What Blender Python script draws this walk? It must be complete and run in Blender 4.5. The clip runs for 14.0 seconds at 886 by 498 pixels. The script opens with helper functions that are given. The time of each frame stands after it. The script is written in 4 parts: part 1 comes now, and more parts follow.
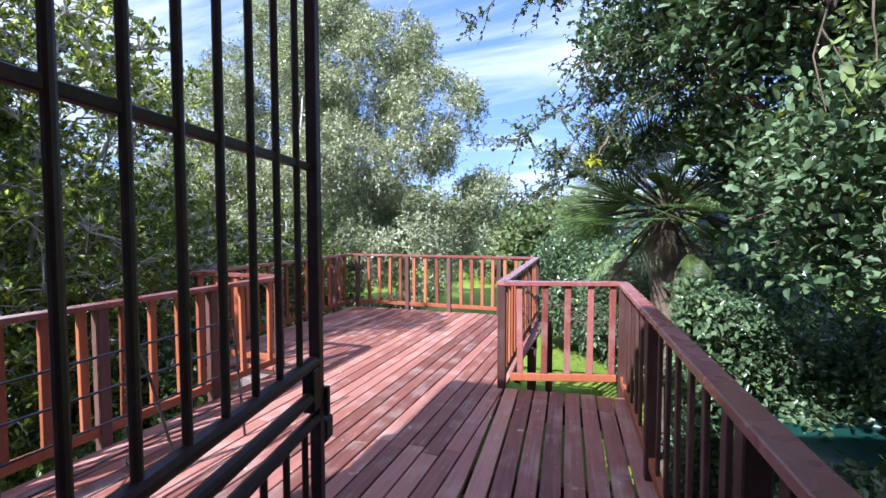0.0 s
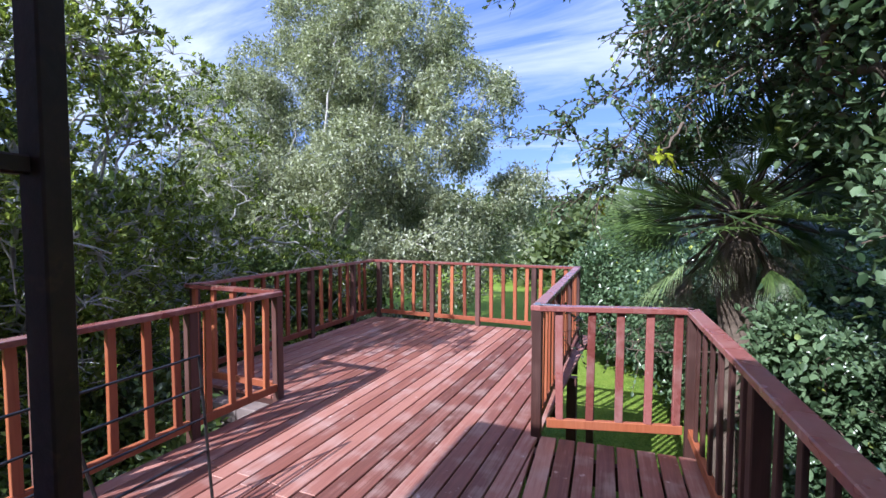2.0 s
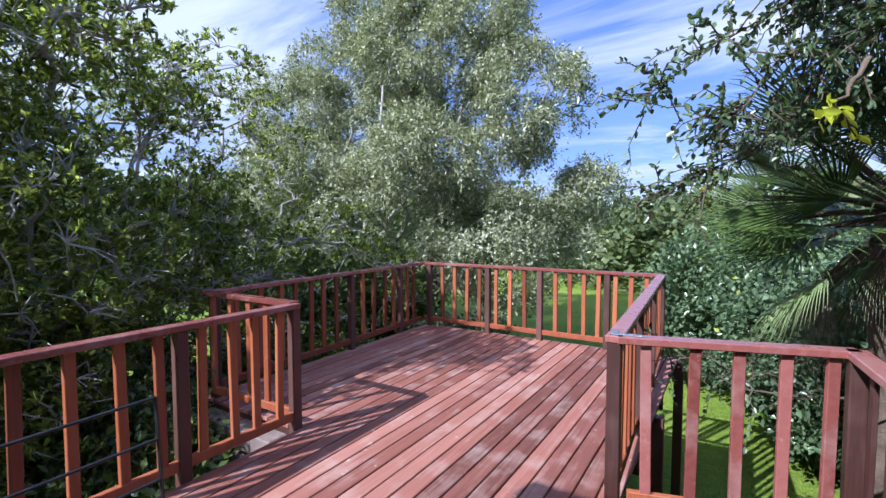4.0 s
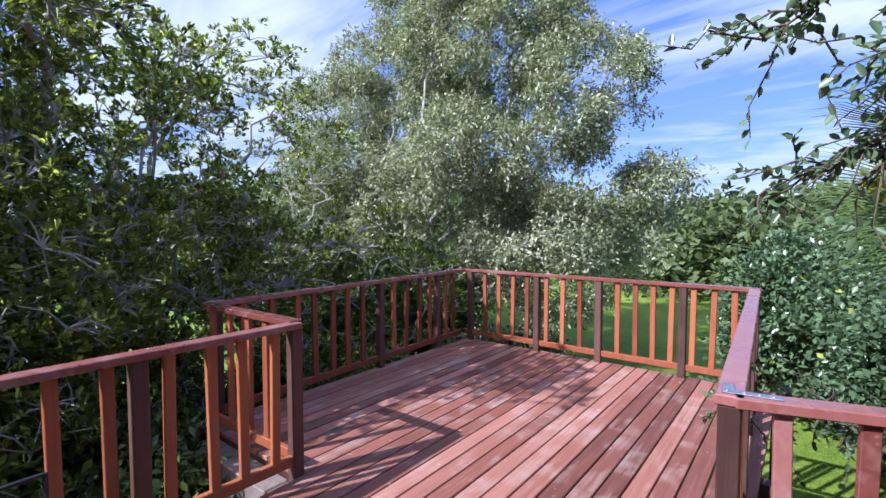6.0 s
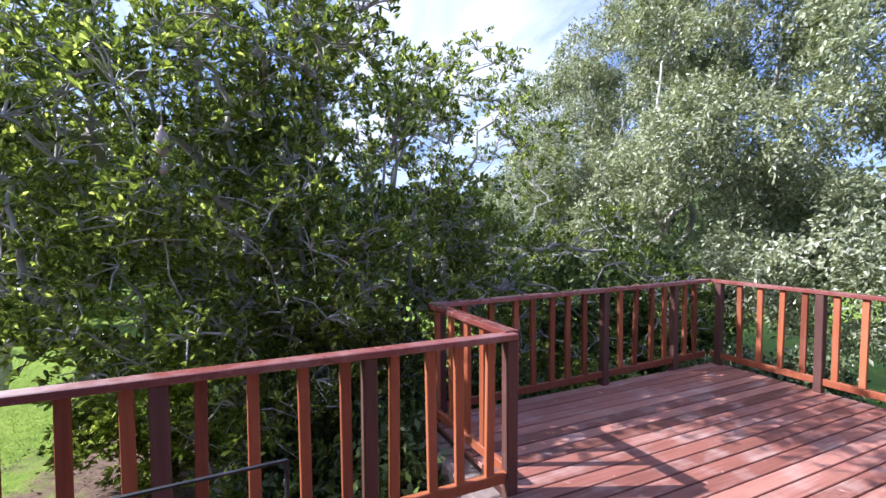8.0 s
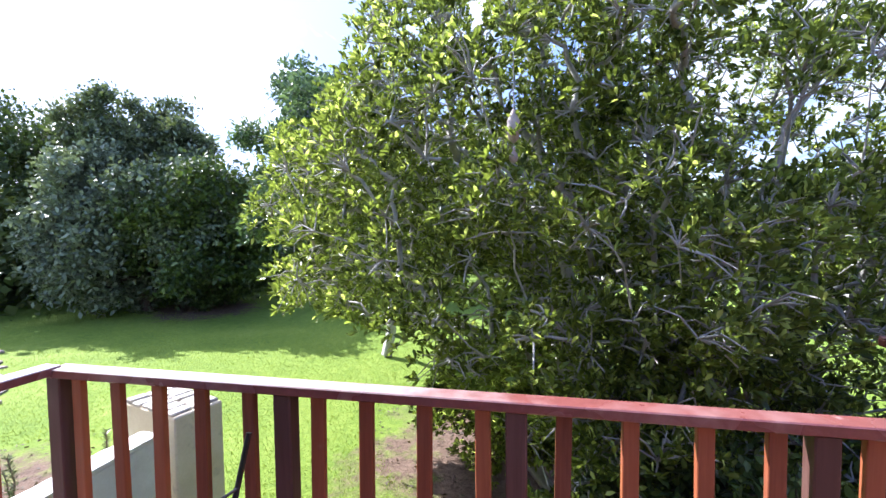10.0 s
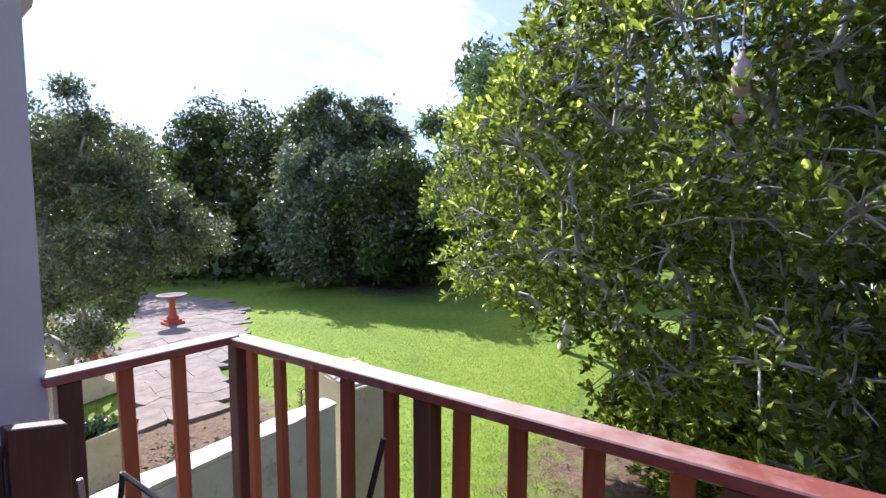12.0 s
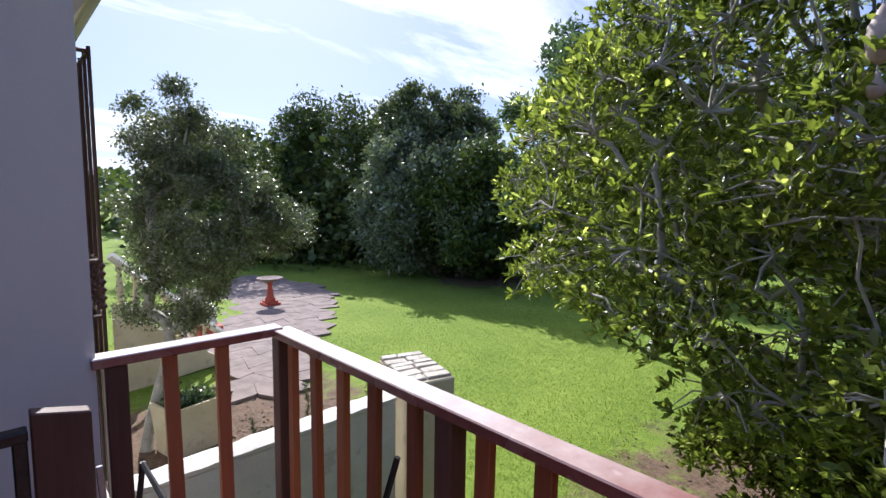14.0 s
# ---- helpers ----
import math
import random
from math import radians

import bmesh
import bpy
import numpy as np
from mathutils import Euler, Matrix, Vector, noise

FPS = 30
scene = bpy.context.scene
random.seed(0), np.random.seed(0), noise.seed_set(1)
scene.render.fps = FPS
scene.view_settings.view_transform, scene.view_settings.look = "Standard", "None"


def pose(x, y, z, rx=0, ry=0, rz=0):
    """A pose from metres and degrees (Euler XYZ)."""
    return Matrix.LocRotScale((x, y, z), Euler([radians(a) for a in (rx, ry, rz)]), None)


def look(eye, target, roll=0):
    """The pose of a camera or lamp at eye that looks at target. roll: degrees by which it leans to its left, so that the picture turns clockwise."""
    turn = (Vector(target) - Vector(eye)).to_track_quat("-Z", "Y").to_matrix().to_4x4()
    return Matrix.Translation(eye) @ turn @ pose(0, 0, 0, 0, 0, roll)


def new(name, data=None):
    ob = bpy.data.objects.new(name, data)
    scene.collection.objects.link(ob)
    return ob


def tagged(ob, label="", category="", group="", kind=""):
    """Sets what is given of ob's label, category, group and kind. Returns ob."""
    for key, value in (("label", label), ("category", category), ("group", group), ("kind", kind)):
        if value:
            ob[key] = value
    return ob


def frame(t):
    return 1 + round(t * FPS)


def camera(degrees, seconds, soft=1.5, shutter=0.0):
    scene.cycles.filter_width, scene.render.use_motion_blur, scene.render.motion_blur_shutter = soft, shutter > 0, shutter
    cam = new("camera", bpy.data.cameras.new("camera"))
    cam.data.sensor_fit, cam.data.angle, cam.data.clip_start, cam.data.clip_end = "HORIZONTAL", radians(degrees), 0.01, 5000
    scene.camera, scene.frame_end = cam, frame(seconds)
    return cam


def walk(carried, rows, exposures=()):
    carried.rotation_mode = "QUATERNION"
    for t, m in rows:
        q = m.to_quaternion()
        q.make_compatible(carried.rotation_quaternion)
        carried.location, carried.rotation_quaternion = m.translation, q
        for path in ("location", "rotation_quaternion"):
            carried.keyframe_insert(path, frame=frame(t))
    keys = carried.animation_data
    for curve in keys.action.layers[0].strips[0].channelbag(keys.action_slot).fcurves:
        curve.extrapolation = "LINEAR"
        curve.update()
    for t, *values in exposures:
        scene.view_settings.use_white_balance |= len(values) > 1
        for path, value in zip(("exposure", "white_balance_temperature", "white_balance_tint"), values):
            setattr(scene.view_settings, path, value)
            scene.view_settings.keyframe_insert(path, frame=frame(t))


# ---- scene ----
cam = camera(87.2, 14.0)
PATH = [
    (0, (-0.656, 1.241, 1.382), (-1.325, 3.124, 1.285), -0.1),
    (0.5, (-0.640, 1.314, 1.376), (-1.322, 3.192, 1.285), -0.1),
    (1, (-0.732, 1.578, 1.410), (-1.437, 3.447, 1.310), -0.1),
    (1.5, (-0.791, 1.767, 1.454), (-1.544, 3.617, 1.353), 0.0),
    (2, (-0.813, 1.937, 1.468), (-1.619, 3.765, 1.365), 0.1),
    (2.5, (-0.826, 2.113, 1.476), (-1.692, 3.914, 1.372), -0.1),
    (3, (-0.879, 2.299, 1.482), (-1.812, 4.065, 1.375), -0.1),
    (5.5, (-1.236, 3.226, 1.466), (-2.432, 4.825, 1.363), -0.0),
    (6, (-1.317, 3.341, 1.467), (-2.547, 4.915, 1.370), 0.0),
    (6.5, (-1.362, 3.415, 1.456), (-2.662, 4.933, 1.370), -0.0),
    (7, (-1.348, 3.501, 1.486), (-2.853, 4.815, 1.392), -0.2),
    (7.5, (-1.391, 3.535, 1.489), (-3.063, 4.628, 1.395), -0.3),
    (8, (-1.492, 3.501, 1.497), (-3.301, 4.349, 1.403), -0.3),
    (8.5, (-1.703, 3.452, 1.500), (-3.620, 4.014, 1.409), -0.3),
    (9, (-1.872, 3.417, 1.487), (-3.859, 3.624, 1.397), -0.3),
    (11.5, (-2.439, 3.255, 1.474), (-4.153, 2.234, 1.329), -0.5),
    (12, (-2.503, 3.257, 1.451), (-4.147, 2.129, 1.294), -0.0),
    (12.5, (-2.558, 3.263, 1.463), (-4.141, 2.053, 1.283), -0.0),
    (13, (-2.644, 3.257, 1.463), (-4.158, 1.964, 1.275), 0.2),
    (13.5, (-2.710, 3.267, 1.452), (-4.160, 1.902, 1.260), 0.2),
    (14, (-2.749, 3.282, 1.461), (-4.149, 1.867, 1.265), 0.7),
]
EXPOSURES = [(0, 1.18, 5650, 15), (1.5, 0.92, 5600, 15), (3, 0.72, 5550, 15), (6.5, 0.73, 5600, 15), (7.5, 0.88, 5850, 16), (8.5, 1.4, 5750, 17), (9, 1.6, 5750, 17), (11.5, 1.25, 6050, 14), (12.5, 0.82, 6100, 14), (14, 0.6, 6150, 13)]
walk(cam, [(t, look(eye, target, roll)) for t, eye, target, roll in PATH],
     exposures=EXPOSURES)

# ---------------- world, sun ----------------
SUN_AZ = math.atan2(-0.9158, -0.4017)          # direction towards the sun, in plan
SUN_EL = radians(39.7)
sun = new("sun", bpy.data.lights.new("sun", "SUN"))
sun.data.energy, sun.data.angle, sun.data.color = 5.0, radians(0.53), (1.0, 0.96, 0.90)
sd = Vector((math.cos(SUN_AZ) * math.cos(SUN_EL), math.sin(SUN_AZ) * math.cos(SUN_EL), math.sin(SUN_EL)))
sun.matrix_world = look(sd * 50, (0, 0, 0))


class Nodes:
    """A few short ways of wiring nodes."""

    def __init__(self, tree):
        self.t = tree
        tree.nodes.clear()

    def add(self, kind, **inputs):
        n = self.t.nodes.new(kind)
        for k, v in inputs.items():
            key = int(k[1:]) if k[0] == "i" and k[1:].isdigit() else k.replace("_", " ")
            if isinstance(v, bpy.types.NodeSocket):
                self.t.links.new(v, n.inputs[key])
            else:
                n.inputs[key].default_value = v
        return n

    def noise(self, vec, scale, detail=4.0, rough=0.55, distort=0.0):
        n = self.add("ShaderNodeTexNoise", Vector=vec, Scale=scale, Detail=detail, Roughness=rough, Distortion=distort)
        return n.outputs["Fac"]

    def ramp(self, fac, *stops):
        n = self.add("ShaderNodeValToRGB", Fac=fac)
        e = n.color_ramp.elements
        while len(e) < len(stops):
            e.new(0.5)
        for el, (p, c) in zip(e, stops):
            el.position = p
            el.color = (c, c, c, 1) if isinstance(c, (int, float)) else (*c, 1)
        return n.outputs["Color"]

    def mix(self, fac, a, b, mode="MIX"):
        n = self.t.nodes.new("ShaderNodeMix")
        n.data_type, n.blend_type = "RGBA", mode
        for key, v in ((0, fac), (6, a), (7, b)):
            if isinstance(v, bpy.types.NodeSocket):
                self.t.links.new(v, n.inputs[key])
            else:
                n.inputs[key].default_value = v if key == 0 else (*v, 1)
        return n.outputs[2]

    def math(self, op, a, b=0.5):
        n = self.t.nodes.new("ShaderNodeMath")
        n.operation = op
        for k, v in enumerate((a, b)):
            if isinstance(v, bpy.types.NodeSocket):
                self.t.links.new(v, n.inputs[k])
            else:
                n.inputs[k].default_value = v
        return n.outputs[0]

    def scaled(self, vec, s):
        n = self.add("ShaderNodeMapping", Vector=vec)
        n.inputs["Scale"].default_value = s
        return n.outputs[0]


world = bpy.data.worlds.new("world")
scene.world = world
world.use_nodes = True
W = Nodes(world.node_tree)
sky = W.t.nodes.new("ShaderNodeTexSky")
sky.sky_type, sky.sun_disc = "NISHITA", False
sky.sun_elevation, sky.sun_rotation = SUN_EL, math.pi / 2 - SUN_AZ
sky.air_density, sky.dust_density, sky.ozone_density = 1.0, 0.6, 2.5
way = W.t.nodes.new("ShaderNodeTexCoord").outputs["Generated"]
sep = W.add("ShaderNodeSeparateXYZ", Vector=way)
# flat cloud layer: the direction laid on a plane overhead
up = W.math("MAXIMUM", sep.outputs[2], 0.04)
up = W.math("ADD", up, 0.12)
flat = W.add("ShaderNodeCombineXYZ", X=W.math("DIVIDE", sep.outputs[0], up), Y=W.math("DIVIDE", sep.outputs[1], up))
turned = W.add("ShaderNodeMapping", Vector=flat.outputs[0])
turned.inputs["Rotation"].default_value = (0, 0, radians(28))
turned.inputs["Scale"].default_value = (0.55, 1.5, 1)
wisp = W.noise(turned.outputs[0], 1.15, 7.0, 0.62, 0.6)
bank = W.noise(turned.outputs[0], 0.42, 3.0, 0.5, 0.3)
cover = W.ramp(W.math("MULTIPLY_ADD", wisp, bank), (0.0, 0.0), (1.0, 1.0))
cover = W.ramp(W.math("ADD", W.math("MULTIPLY", wisp, 0.6), W.math("MULTIPLY", bank, 0.55)), (0.53, 0.0), (0.70, 0.9))
sky_col = W.mix(0.5, sky.outputs[0], (1.5, 2.5, 7.2), "MIX")
sunward = W.add("ShaderNodeVectorMath", i0=way)
sunward.operation = "DOT_PRODUCT"
sunward.inputs[1].default_value = sd
glow = W.ramp(sunward.outputs["Value"], (0.3, 0.0), (0.96, 1.0))
cloud = W.mix(glow, (6.0, 6.4, 7.0), (12.0, 12.0, 12.0))
both = W.mix(W.math("MAXIMUM", cover, W.math("MULTIPLY", glow, 0.22)), sky_col, cloud)
bg = W.add("ShaderNodeBackground", Color=both, Strength=0.098)
out = W.t.nodes.new("ShaderNodeOutputWorld")
W.t.links.new(bg.outputs[0], out.inputs[0])


# ---------------- materials ----------------
def surface(name, build, bump=0.0, bump_dist=0.01, rough=0.6, spec=0.5, metal=0.0):
    """build(n, coordinates) gives colour, height or None, roughness or None."""
    m = bpy.data.materials.new(name)
    m.use_nodes = True
    n = Nodes(m.node_tree)
    tc = n.t.nodes.new("ShaderNodeTexCoord")
    col, height, rr = build(n, tc.outputs["Object"])
    p = n.t.nodes.new("ShaderNodeBsdfPrincipled")
    p.inputs["Roughness"].default_value = rough
    p.inputs["Metallic"].default_value = metal
    p.inputs["Specular IOR Level"].default_value = spec
    if isinstance(col, bpy.types.NodeSocket):
        n.t.links.new(col, p.inputs["Base Color"])
    else:
        p.inputs["Base Color"].default_value = (*col, 1)
    if rr is not None:
        n.t.links.new(rr, p.inputs["Roughness"])
    if height is not None and bump:
        b = n.add("ShaderNodeBump", Height=height, Strength=bump, Distance=bump_dist)
        n.t.links.new(b.outputs[0], p.inputs["Normal"])
    o = n.t.nodes.new("ShaderNodeOutputMaterial")
    n.t.links.new(p.outputs[0], o.inputs[0])
    return m


def rand_of(n):
    return n.t.nodes.new("ShaderNodeObjectInfo").outputs["Random"]


def wood_build(dark, mid, light, worn=(0.42, 0.3, 0.28), wear=0.3, grain=(3, 60, 60), sheen=0.0):
    def build(n, co):
        r = rand_of(n)
        shift = n.add("ShaderNodeCombineXYZ", X=n.math("MULTIPLY", r, 37.0), Y=n.math("MULTIPLY", r, 11.0), Z=r)
        v = n.add("ShaderNodeVectorMath", i0=co, i1=shift.outputs[0]).outputs[0]
        fine = n.noise(n.scaled(v, grain), 1.0, 6.0, 0.65, 0.4)
        broad = n.noise(v, 3.2, 3.0, 0.6)
        tone = n.math("ADD", n.math("MULTIPLY", fine, 0.5), n.math("MULTIPLY", r, 0.52))
        col = n.ramp(tone, (0.2, dark), (0.5, mid), (0.8, light))
        col = n.mix(n.ramp(n.math("ADD", n.math("MULTIPLY", broad, 0.8), n.math("MULTIPLY", fine, 0.3)), (0.55, 0.0), (0.75, wear)), col, worn)
        spots = n.ramp(n.noise(v, 14.0, 2.0, 0.5), (0.70, 0.0), (0.80, 0.4 * wear / 0.3))
        col = n.mix(spots, col, tuple(min(1, c * 1.5) for c in worn))
        return col, fine, n.ramp(broad, (0.3, 0.42 - sheen), (0.7, 0.72 - sheen))
    return build


M_DECK = surface("deck_board_wood", wood_build((0.105, 0.037, 0.027), (0.27, 0.101, 0.073), (0.44, 0.205, 0.155), (0.56, 0.45, 0.40), 0.42, grain=(45, 2.2, 45)), 0.5, 0.004)
M_RAIL = surface("red_stained_wood", wood_build((0.14, 0.033, 0.014), (0.29, 0.078, 0.032), (0.42, 0.135, 0.055), (0.30, 0.14, 0.09), 0.2, grain=(60, 60, 3)), 0.4, 0.003)
M_CAP = surface("weathered_rail_wood", wood_build((0.15, 0.042, 0.034), (0.25, 0.08, 0.068), (0.34, 0.13, 0.115), (0.42, 0.30, 0.28), 0.4, grain=(25, 25, 25), sheen=0.3), 0.3, 0.002, spec=0.85)


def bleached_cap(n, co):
    """Rail wood whose upward faces turn paler towards the house end."""
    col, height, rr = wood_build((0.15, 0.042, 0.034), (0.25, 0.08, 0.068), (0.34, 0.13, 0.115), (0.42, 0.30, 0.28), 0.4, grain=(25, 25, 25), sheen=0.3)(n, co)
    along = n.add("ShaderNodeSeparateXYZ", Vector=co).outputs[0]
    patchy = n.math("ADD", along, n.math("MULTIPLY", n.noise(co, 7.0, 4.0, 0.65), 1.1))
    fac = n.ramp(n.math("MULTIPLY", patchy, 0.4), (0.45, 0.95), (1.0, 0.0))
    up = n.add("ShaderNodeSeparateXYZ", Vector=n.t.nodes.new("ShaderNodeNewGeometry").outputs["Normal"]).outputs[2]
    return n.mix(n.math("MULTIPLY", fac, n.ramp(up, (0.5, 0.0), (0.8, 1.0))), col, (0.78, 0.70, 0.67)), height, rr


M_CAPP = surface("pale_end_rail_wood", bleached_cap, 0.3, 0.002, spec=0.8)
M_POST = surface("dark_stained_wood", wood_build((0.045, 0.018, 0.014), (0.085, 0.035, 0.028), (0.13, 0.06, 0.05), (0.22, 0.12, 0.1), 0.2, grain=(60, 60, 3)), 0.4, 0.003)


def plain_noise(a, b, scale, fine=60.0, extra=None):
    def build(n, co):
        f = n.noise(co, fine, 5.0, 0.6)
        g = n.noise(co, scale, 4.0, 0.6)
        col = n.mix(n.ramp(n.math("ADD", n.math("MULTIPLY", g, 0.7), n.math("MULTIPLY", f, 0.3)), (0.35, 0.0), (0.65, 1.0)), a, b)
        if extra:
            col = n.mix(n.ramp(n.noise(co, extra[0], 3.0, 0.6), (extra[1], 0.0), (extra[1] + 0.08, extra[2])), col, extra[3])
        return col, f, None
    return build


M_IRON = surface("rust_brown_iron", plain_noise((0.035, 0.016, 0.014), (0.07, 0.028, 0.022), 12, 90, (30, 0.62, 0.5, (0.12, 0.05, 0.03))), 0.4, 0.002, 0.42, 0.5)
M_WIRE = surface("dark_wire", plain_noise((0.03, 0.032, 0.035), (0.07, 0.07, 0.072), 20, 90), 0.2, 0.001, 0.38, 0.5, 0.6)
M_WALL = surface("painted_plaster", plain_noise((0.62, 0.60, 0.60), (0.68, 0.66, 0.65), 1.5, 120), 0.3, 0.002, 0.85)
M_CREAM = surface("cream_painted_masonry", plain_noise((0.62, 0.52, 0.36), (0.76, 0.68, 0.52), 2.5, 50, (6, 0.6, 0.4, (0.35, 0.3, 0.24))), 0.5, 0.004, 0.85)
M_WHITE = surface("white_painted_masonry", plain_noise((0.62, 0.60, 0.56), (0.78, 0.77, 0.74), 3, 50, (7, 0.6, 0.4, (0.4, 0.37, 0.32))), 0.5, 0.004, 0.85)
M_TERRA = surface("terracotta", plain_noise((0.42, 0.07, 0.04), (0.56, 0.12, 0.07), 8, 80, (14, 0.62, 0.5, (0.5, 0.38, 0.32))), 0.4, 0.003, 0.8)
M_STONEP = surface("pale_worn_stone", plain_noise((0.42, 0.38, 0.33), (0.66, 0.62, 0.56), 9, 60, (20, 0.55, 0.5, (0.25, 0.22, 0.18))), 0.8, 0.008, 0.9)
M_TANK = surface("dark_green_plastic", plain_noise((0.004, 0.028, 0.025), (0.008, 0.045, 0.038), 3, 60), 0.1, 0.002, 0.42)
M_BLUE = surface("blue_cloth", plain_noise((0.03, 0.22, 0.40), (0.05, 0.33, 0.55), 5, 60), 0.3, 0.004, 0.6)
M_STEEL = surface("galvanised_steel", plain_noise((0.32, 0.34, 0.38), (0.5, 0.52, 0.56), 20, 120), 0.2, 0.001, 0.4, 0.5, 0.8)
M_BLACK = surface("black_metal", plain_noise((0.012, 0.012, 0.013), (0.03, 0.028, 0.026), 30, 120), 0.2, 0.001, 0.4, 0.5, 0.3)
M_BARK = surface("grey_bark", plain_noise((0.30, 0.28, 0.26), (0.55, 0.53, 0.50), 9, 60, (5, 0.6, 0.6, (0.10, 0.08, 0.06))), 0.8, 0.01, 0.9)
M_BARKD = surface("brown_bark", plain_noise((0.07, 0.05, 0.035), (0.16, 0.12, 0.09), 9, 60), 0.8, 0.01, 0.9)
M_STONE = surface("paving_stone", plain_noise((0.16, 0.125, 0.115), (0.29, 0.23, 0.21), 3, 30, (2, 0.6, 0.5, (0.16, 0.13, 0.11))), 0.7, 0.01, 0.9)
M_GOURD = surface("dried_gourd_skin", plain_noise((0.34, 0.26, 0.23), (0.50, 0.42, 0.38), 12, 60), 0.4, 0.003, 0.6)
M_SOIL = surface("bare_soil", plain_noise((0.16, 0.10, 0.065), (0.28, 0.19, 0.13), 3, 40), 0.9, 0.02, 0.95)
M_ROOF = surface("white_fascia", plain_noise((0.55, 0.53, 0.5), (0.7, 0.68, 0.66), 3, 60), 0.2, 0.002, 0.7)


def leaf_material(name, dark, light, young=None, gloss=0.38, trans=0.28, young_from=0.95):
    m = bpy.data.materials.new(name)
    m.use_nodes = True
    n = Nodes(m.node_tree)
    isl = n.t.nodes.new("ShaderNodeNewGeometry").outputs["Random Per Island"]
    co = n.t.nodes.new("ShaderNodeTexCoord").outputs["Object"]
    patch = n.noise(co, 0.9, 2.0, 0.5)
    tone = n.math("ADD", n.math("MULTIPLY", isl, 0.6), n.math("MULTIPLY", patch, 0.5))
    col = n.ramp(tone, (0.2, dark), (0.8, light))
    if young:
        col = n.mix(n.ramp(isl, (young_from, 0.0), (young_from + 0.01, 1.0)), col, young)
    p = n.add("ShaderNodeBsdfPrincipled", Base_Color=col, Roughness=gloss)
    p.inputs["Specular IOR Level"].default_value = 0.5
    bright = n.mix(1.0, col, (1.25, 1.3, 0.75), "MULTIPLY")
    t = n.add("ShaderNodeBsdfTranslucent", Color=bright)
    mx = n.add("ShaderNodeMixShader", Fac=trans, i1=p.outputs[0], i2=t.outputs[0])
    o = n.t.nodes.new("ShaderNodeOutputMaterial")
    n.t.links.new(mx.outputs[0], o.inputs[0])
    return m


L_NEAR = leaf_material("rosette_leaf", (0.036, 0.056, 0.013), (0.26, 0.32, 0.072), (0.60, 0.66, 0.22), 0.3, 0.55, 0.88)
L_FEATHER = leaf_material("feathery_leaf", (0.09, 0.112, 0.055), (0.46, 0.49, 0.32), (0.66, 0.66, 0.56), 0.4, 0.26)
L_GLOSSY = leaf_material("glossy_oval_leaf", (0.03, 0.062, 0.028), (0.17, 0.25, 0.13), (0.5, 0.55, 0.08), 0.28, 0.25, 0.992)
L_PALM = leaf_material("palm_leaf", (0.03, 0.06, 0.016), (0.11, 0.17, 0.045), None, 0.35, 0.15)
L_PALE = leaf_material("pale_palm_leaf", (0.20, 0.29, 0.10), (0.32, 0.40, 0.18), None, 0.45, 0.35)
L_DRY = leaf_material("dry_palm_leaf", (0.05, 0.035, 0.02), (0.17, 0.13, 0.085), None, 0.7, 0.2)
L_OLIVE = leaf_material("olive_leaf", (0.055, 0.08, 0.037), (0.21, 0.25, 0.13), (0.25, 0.28, 0.2), 0.28, 0.2, 0.985)
L_DARK = leaf_material("dark_leaf", (0.025, 0.05, 0.014), (0.12, 0.17, 0.04), None, 0.42, 0.16)
L_GREY = leaf_material("grey_leaf", (0.10, 0.13, 0.075), (0.26, 0.31, 0.2), None, 0.5, 0.15)


def ground_build(n, co):
    sepc = n.add("ShaderNodeSeparateXYZ", Vector=co)
    fine = n.noise(co, 30.0, 6.0, 0.7)
    tuft = n.noise(co, 7.0, 4.0, 0.6)
    broad = n.noise(co, 0.5, 3.0, 0.5)
    g = n.math("ADD", n.math("MULTIPLY", fine, 0.45), n.math("ADD", n.math("MULTIPLY", tuft, 0.3), n.math("MULTIPLY", broad, 0.25)))
    grass = n.ramp(g, (0.35, (0.075, 0.145, 0.02)), (0.5, (0.18, 0.265, 0.035)), (0.68, (0.29, 0.36, 0.075)))
    soil = n.ramp(n.math("ADD", n.math("MULTIPLY", fine, 0.6), n.math("MULTIPLY", tuft, 0.4)), (0.35, (0.085, 0.055, 0.038)), (0.65, (0.25, 0.17, 0.125)))
    # bare earth under the big tree, round the patio edge and in the distance
    def disc(cx, cy, r, soft):
        d = n.add("ShaderNodeVectorMath", i0=co)
        d.operation = "DISTANCE"
        d.inputs[1].default_value = (cx, cy, 0)
        wob = n.math("ADD", d.outputs["Value"], n.math("MULTIPLY", n.math("SUBTRACT", n.noise(co, 1.6, 5.0, 0.7), 0.5), 3.0 * soft + 1.2))
        return n.ramp(n.math("DIVIDE", wob, r * 2), (0.5 - soft / r / 2, 1.0), (0.5, 0.0))
    bare = n.math("MAXIMUM", disc(-8.3, 3.2, 3.0, 0.7), disc(-5.2, -2.9, 2.6, 0.5))
    bare = n.math("MAXIMUM", bare, disc(-17.0, -9.0, 2.6, 0.4))
    bare = n.math("MAXIMUM", bare, disc(-0.7, 9.4, 1.1, 0.3))
    return n.mix(bare, grass, soil), fine, None


M_GROUND = surface("lawn", ground_build, 0.8, 0.03, 0.9, 0.2)
M_BLADE = leaf_material("grass_blade", (0.13, 0.20, 0.022), (0.30, 0.37, 0.06), None, 0.6, 0.3)


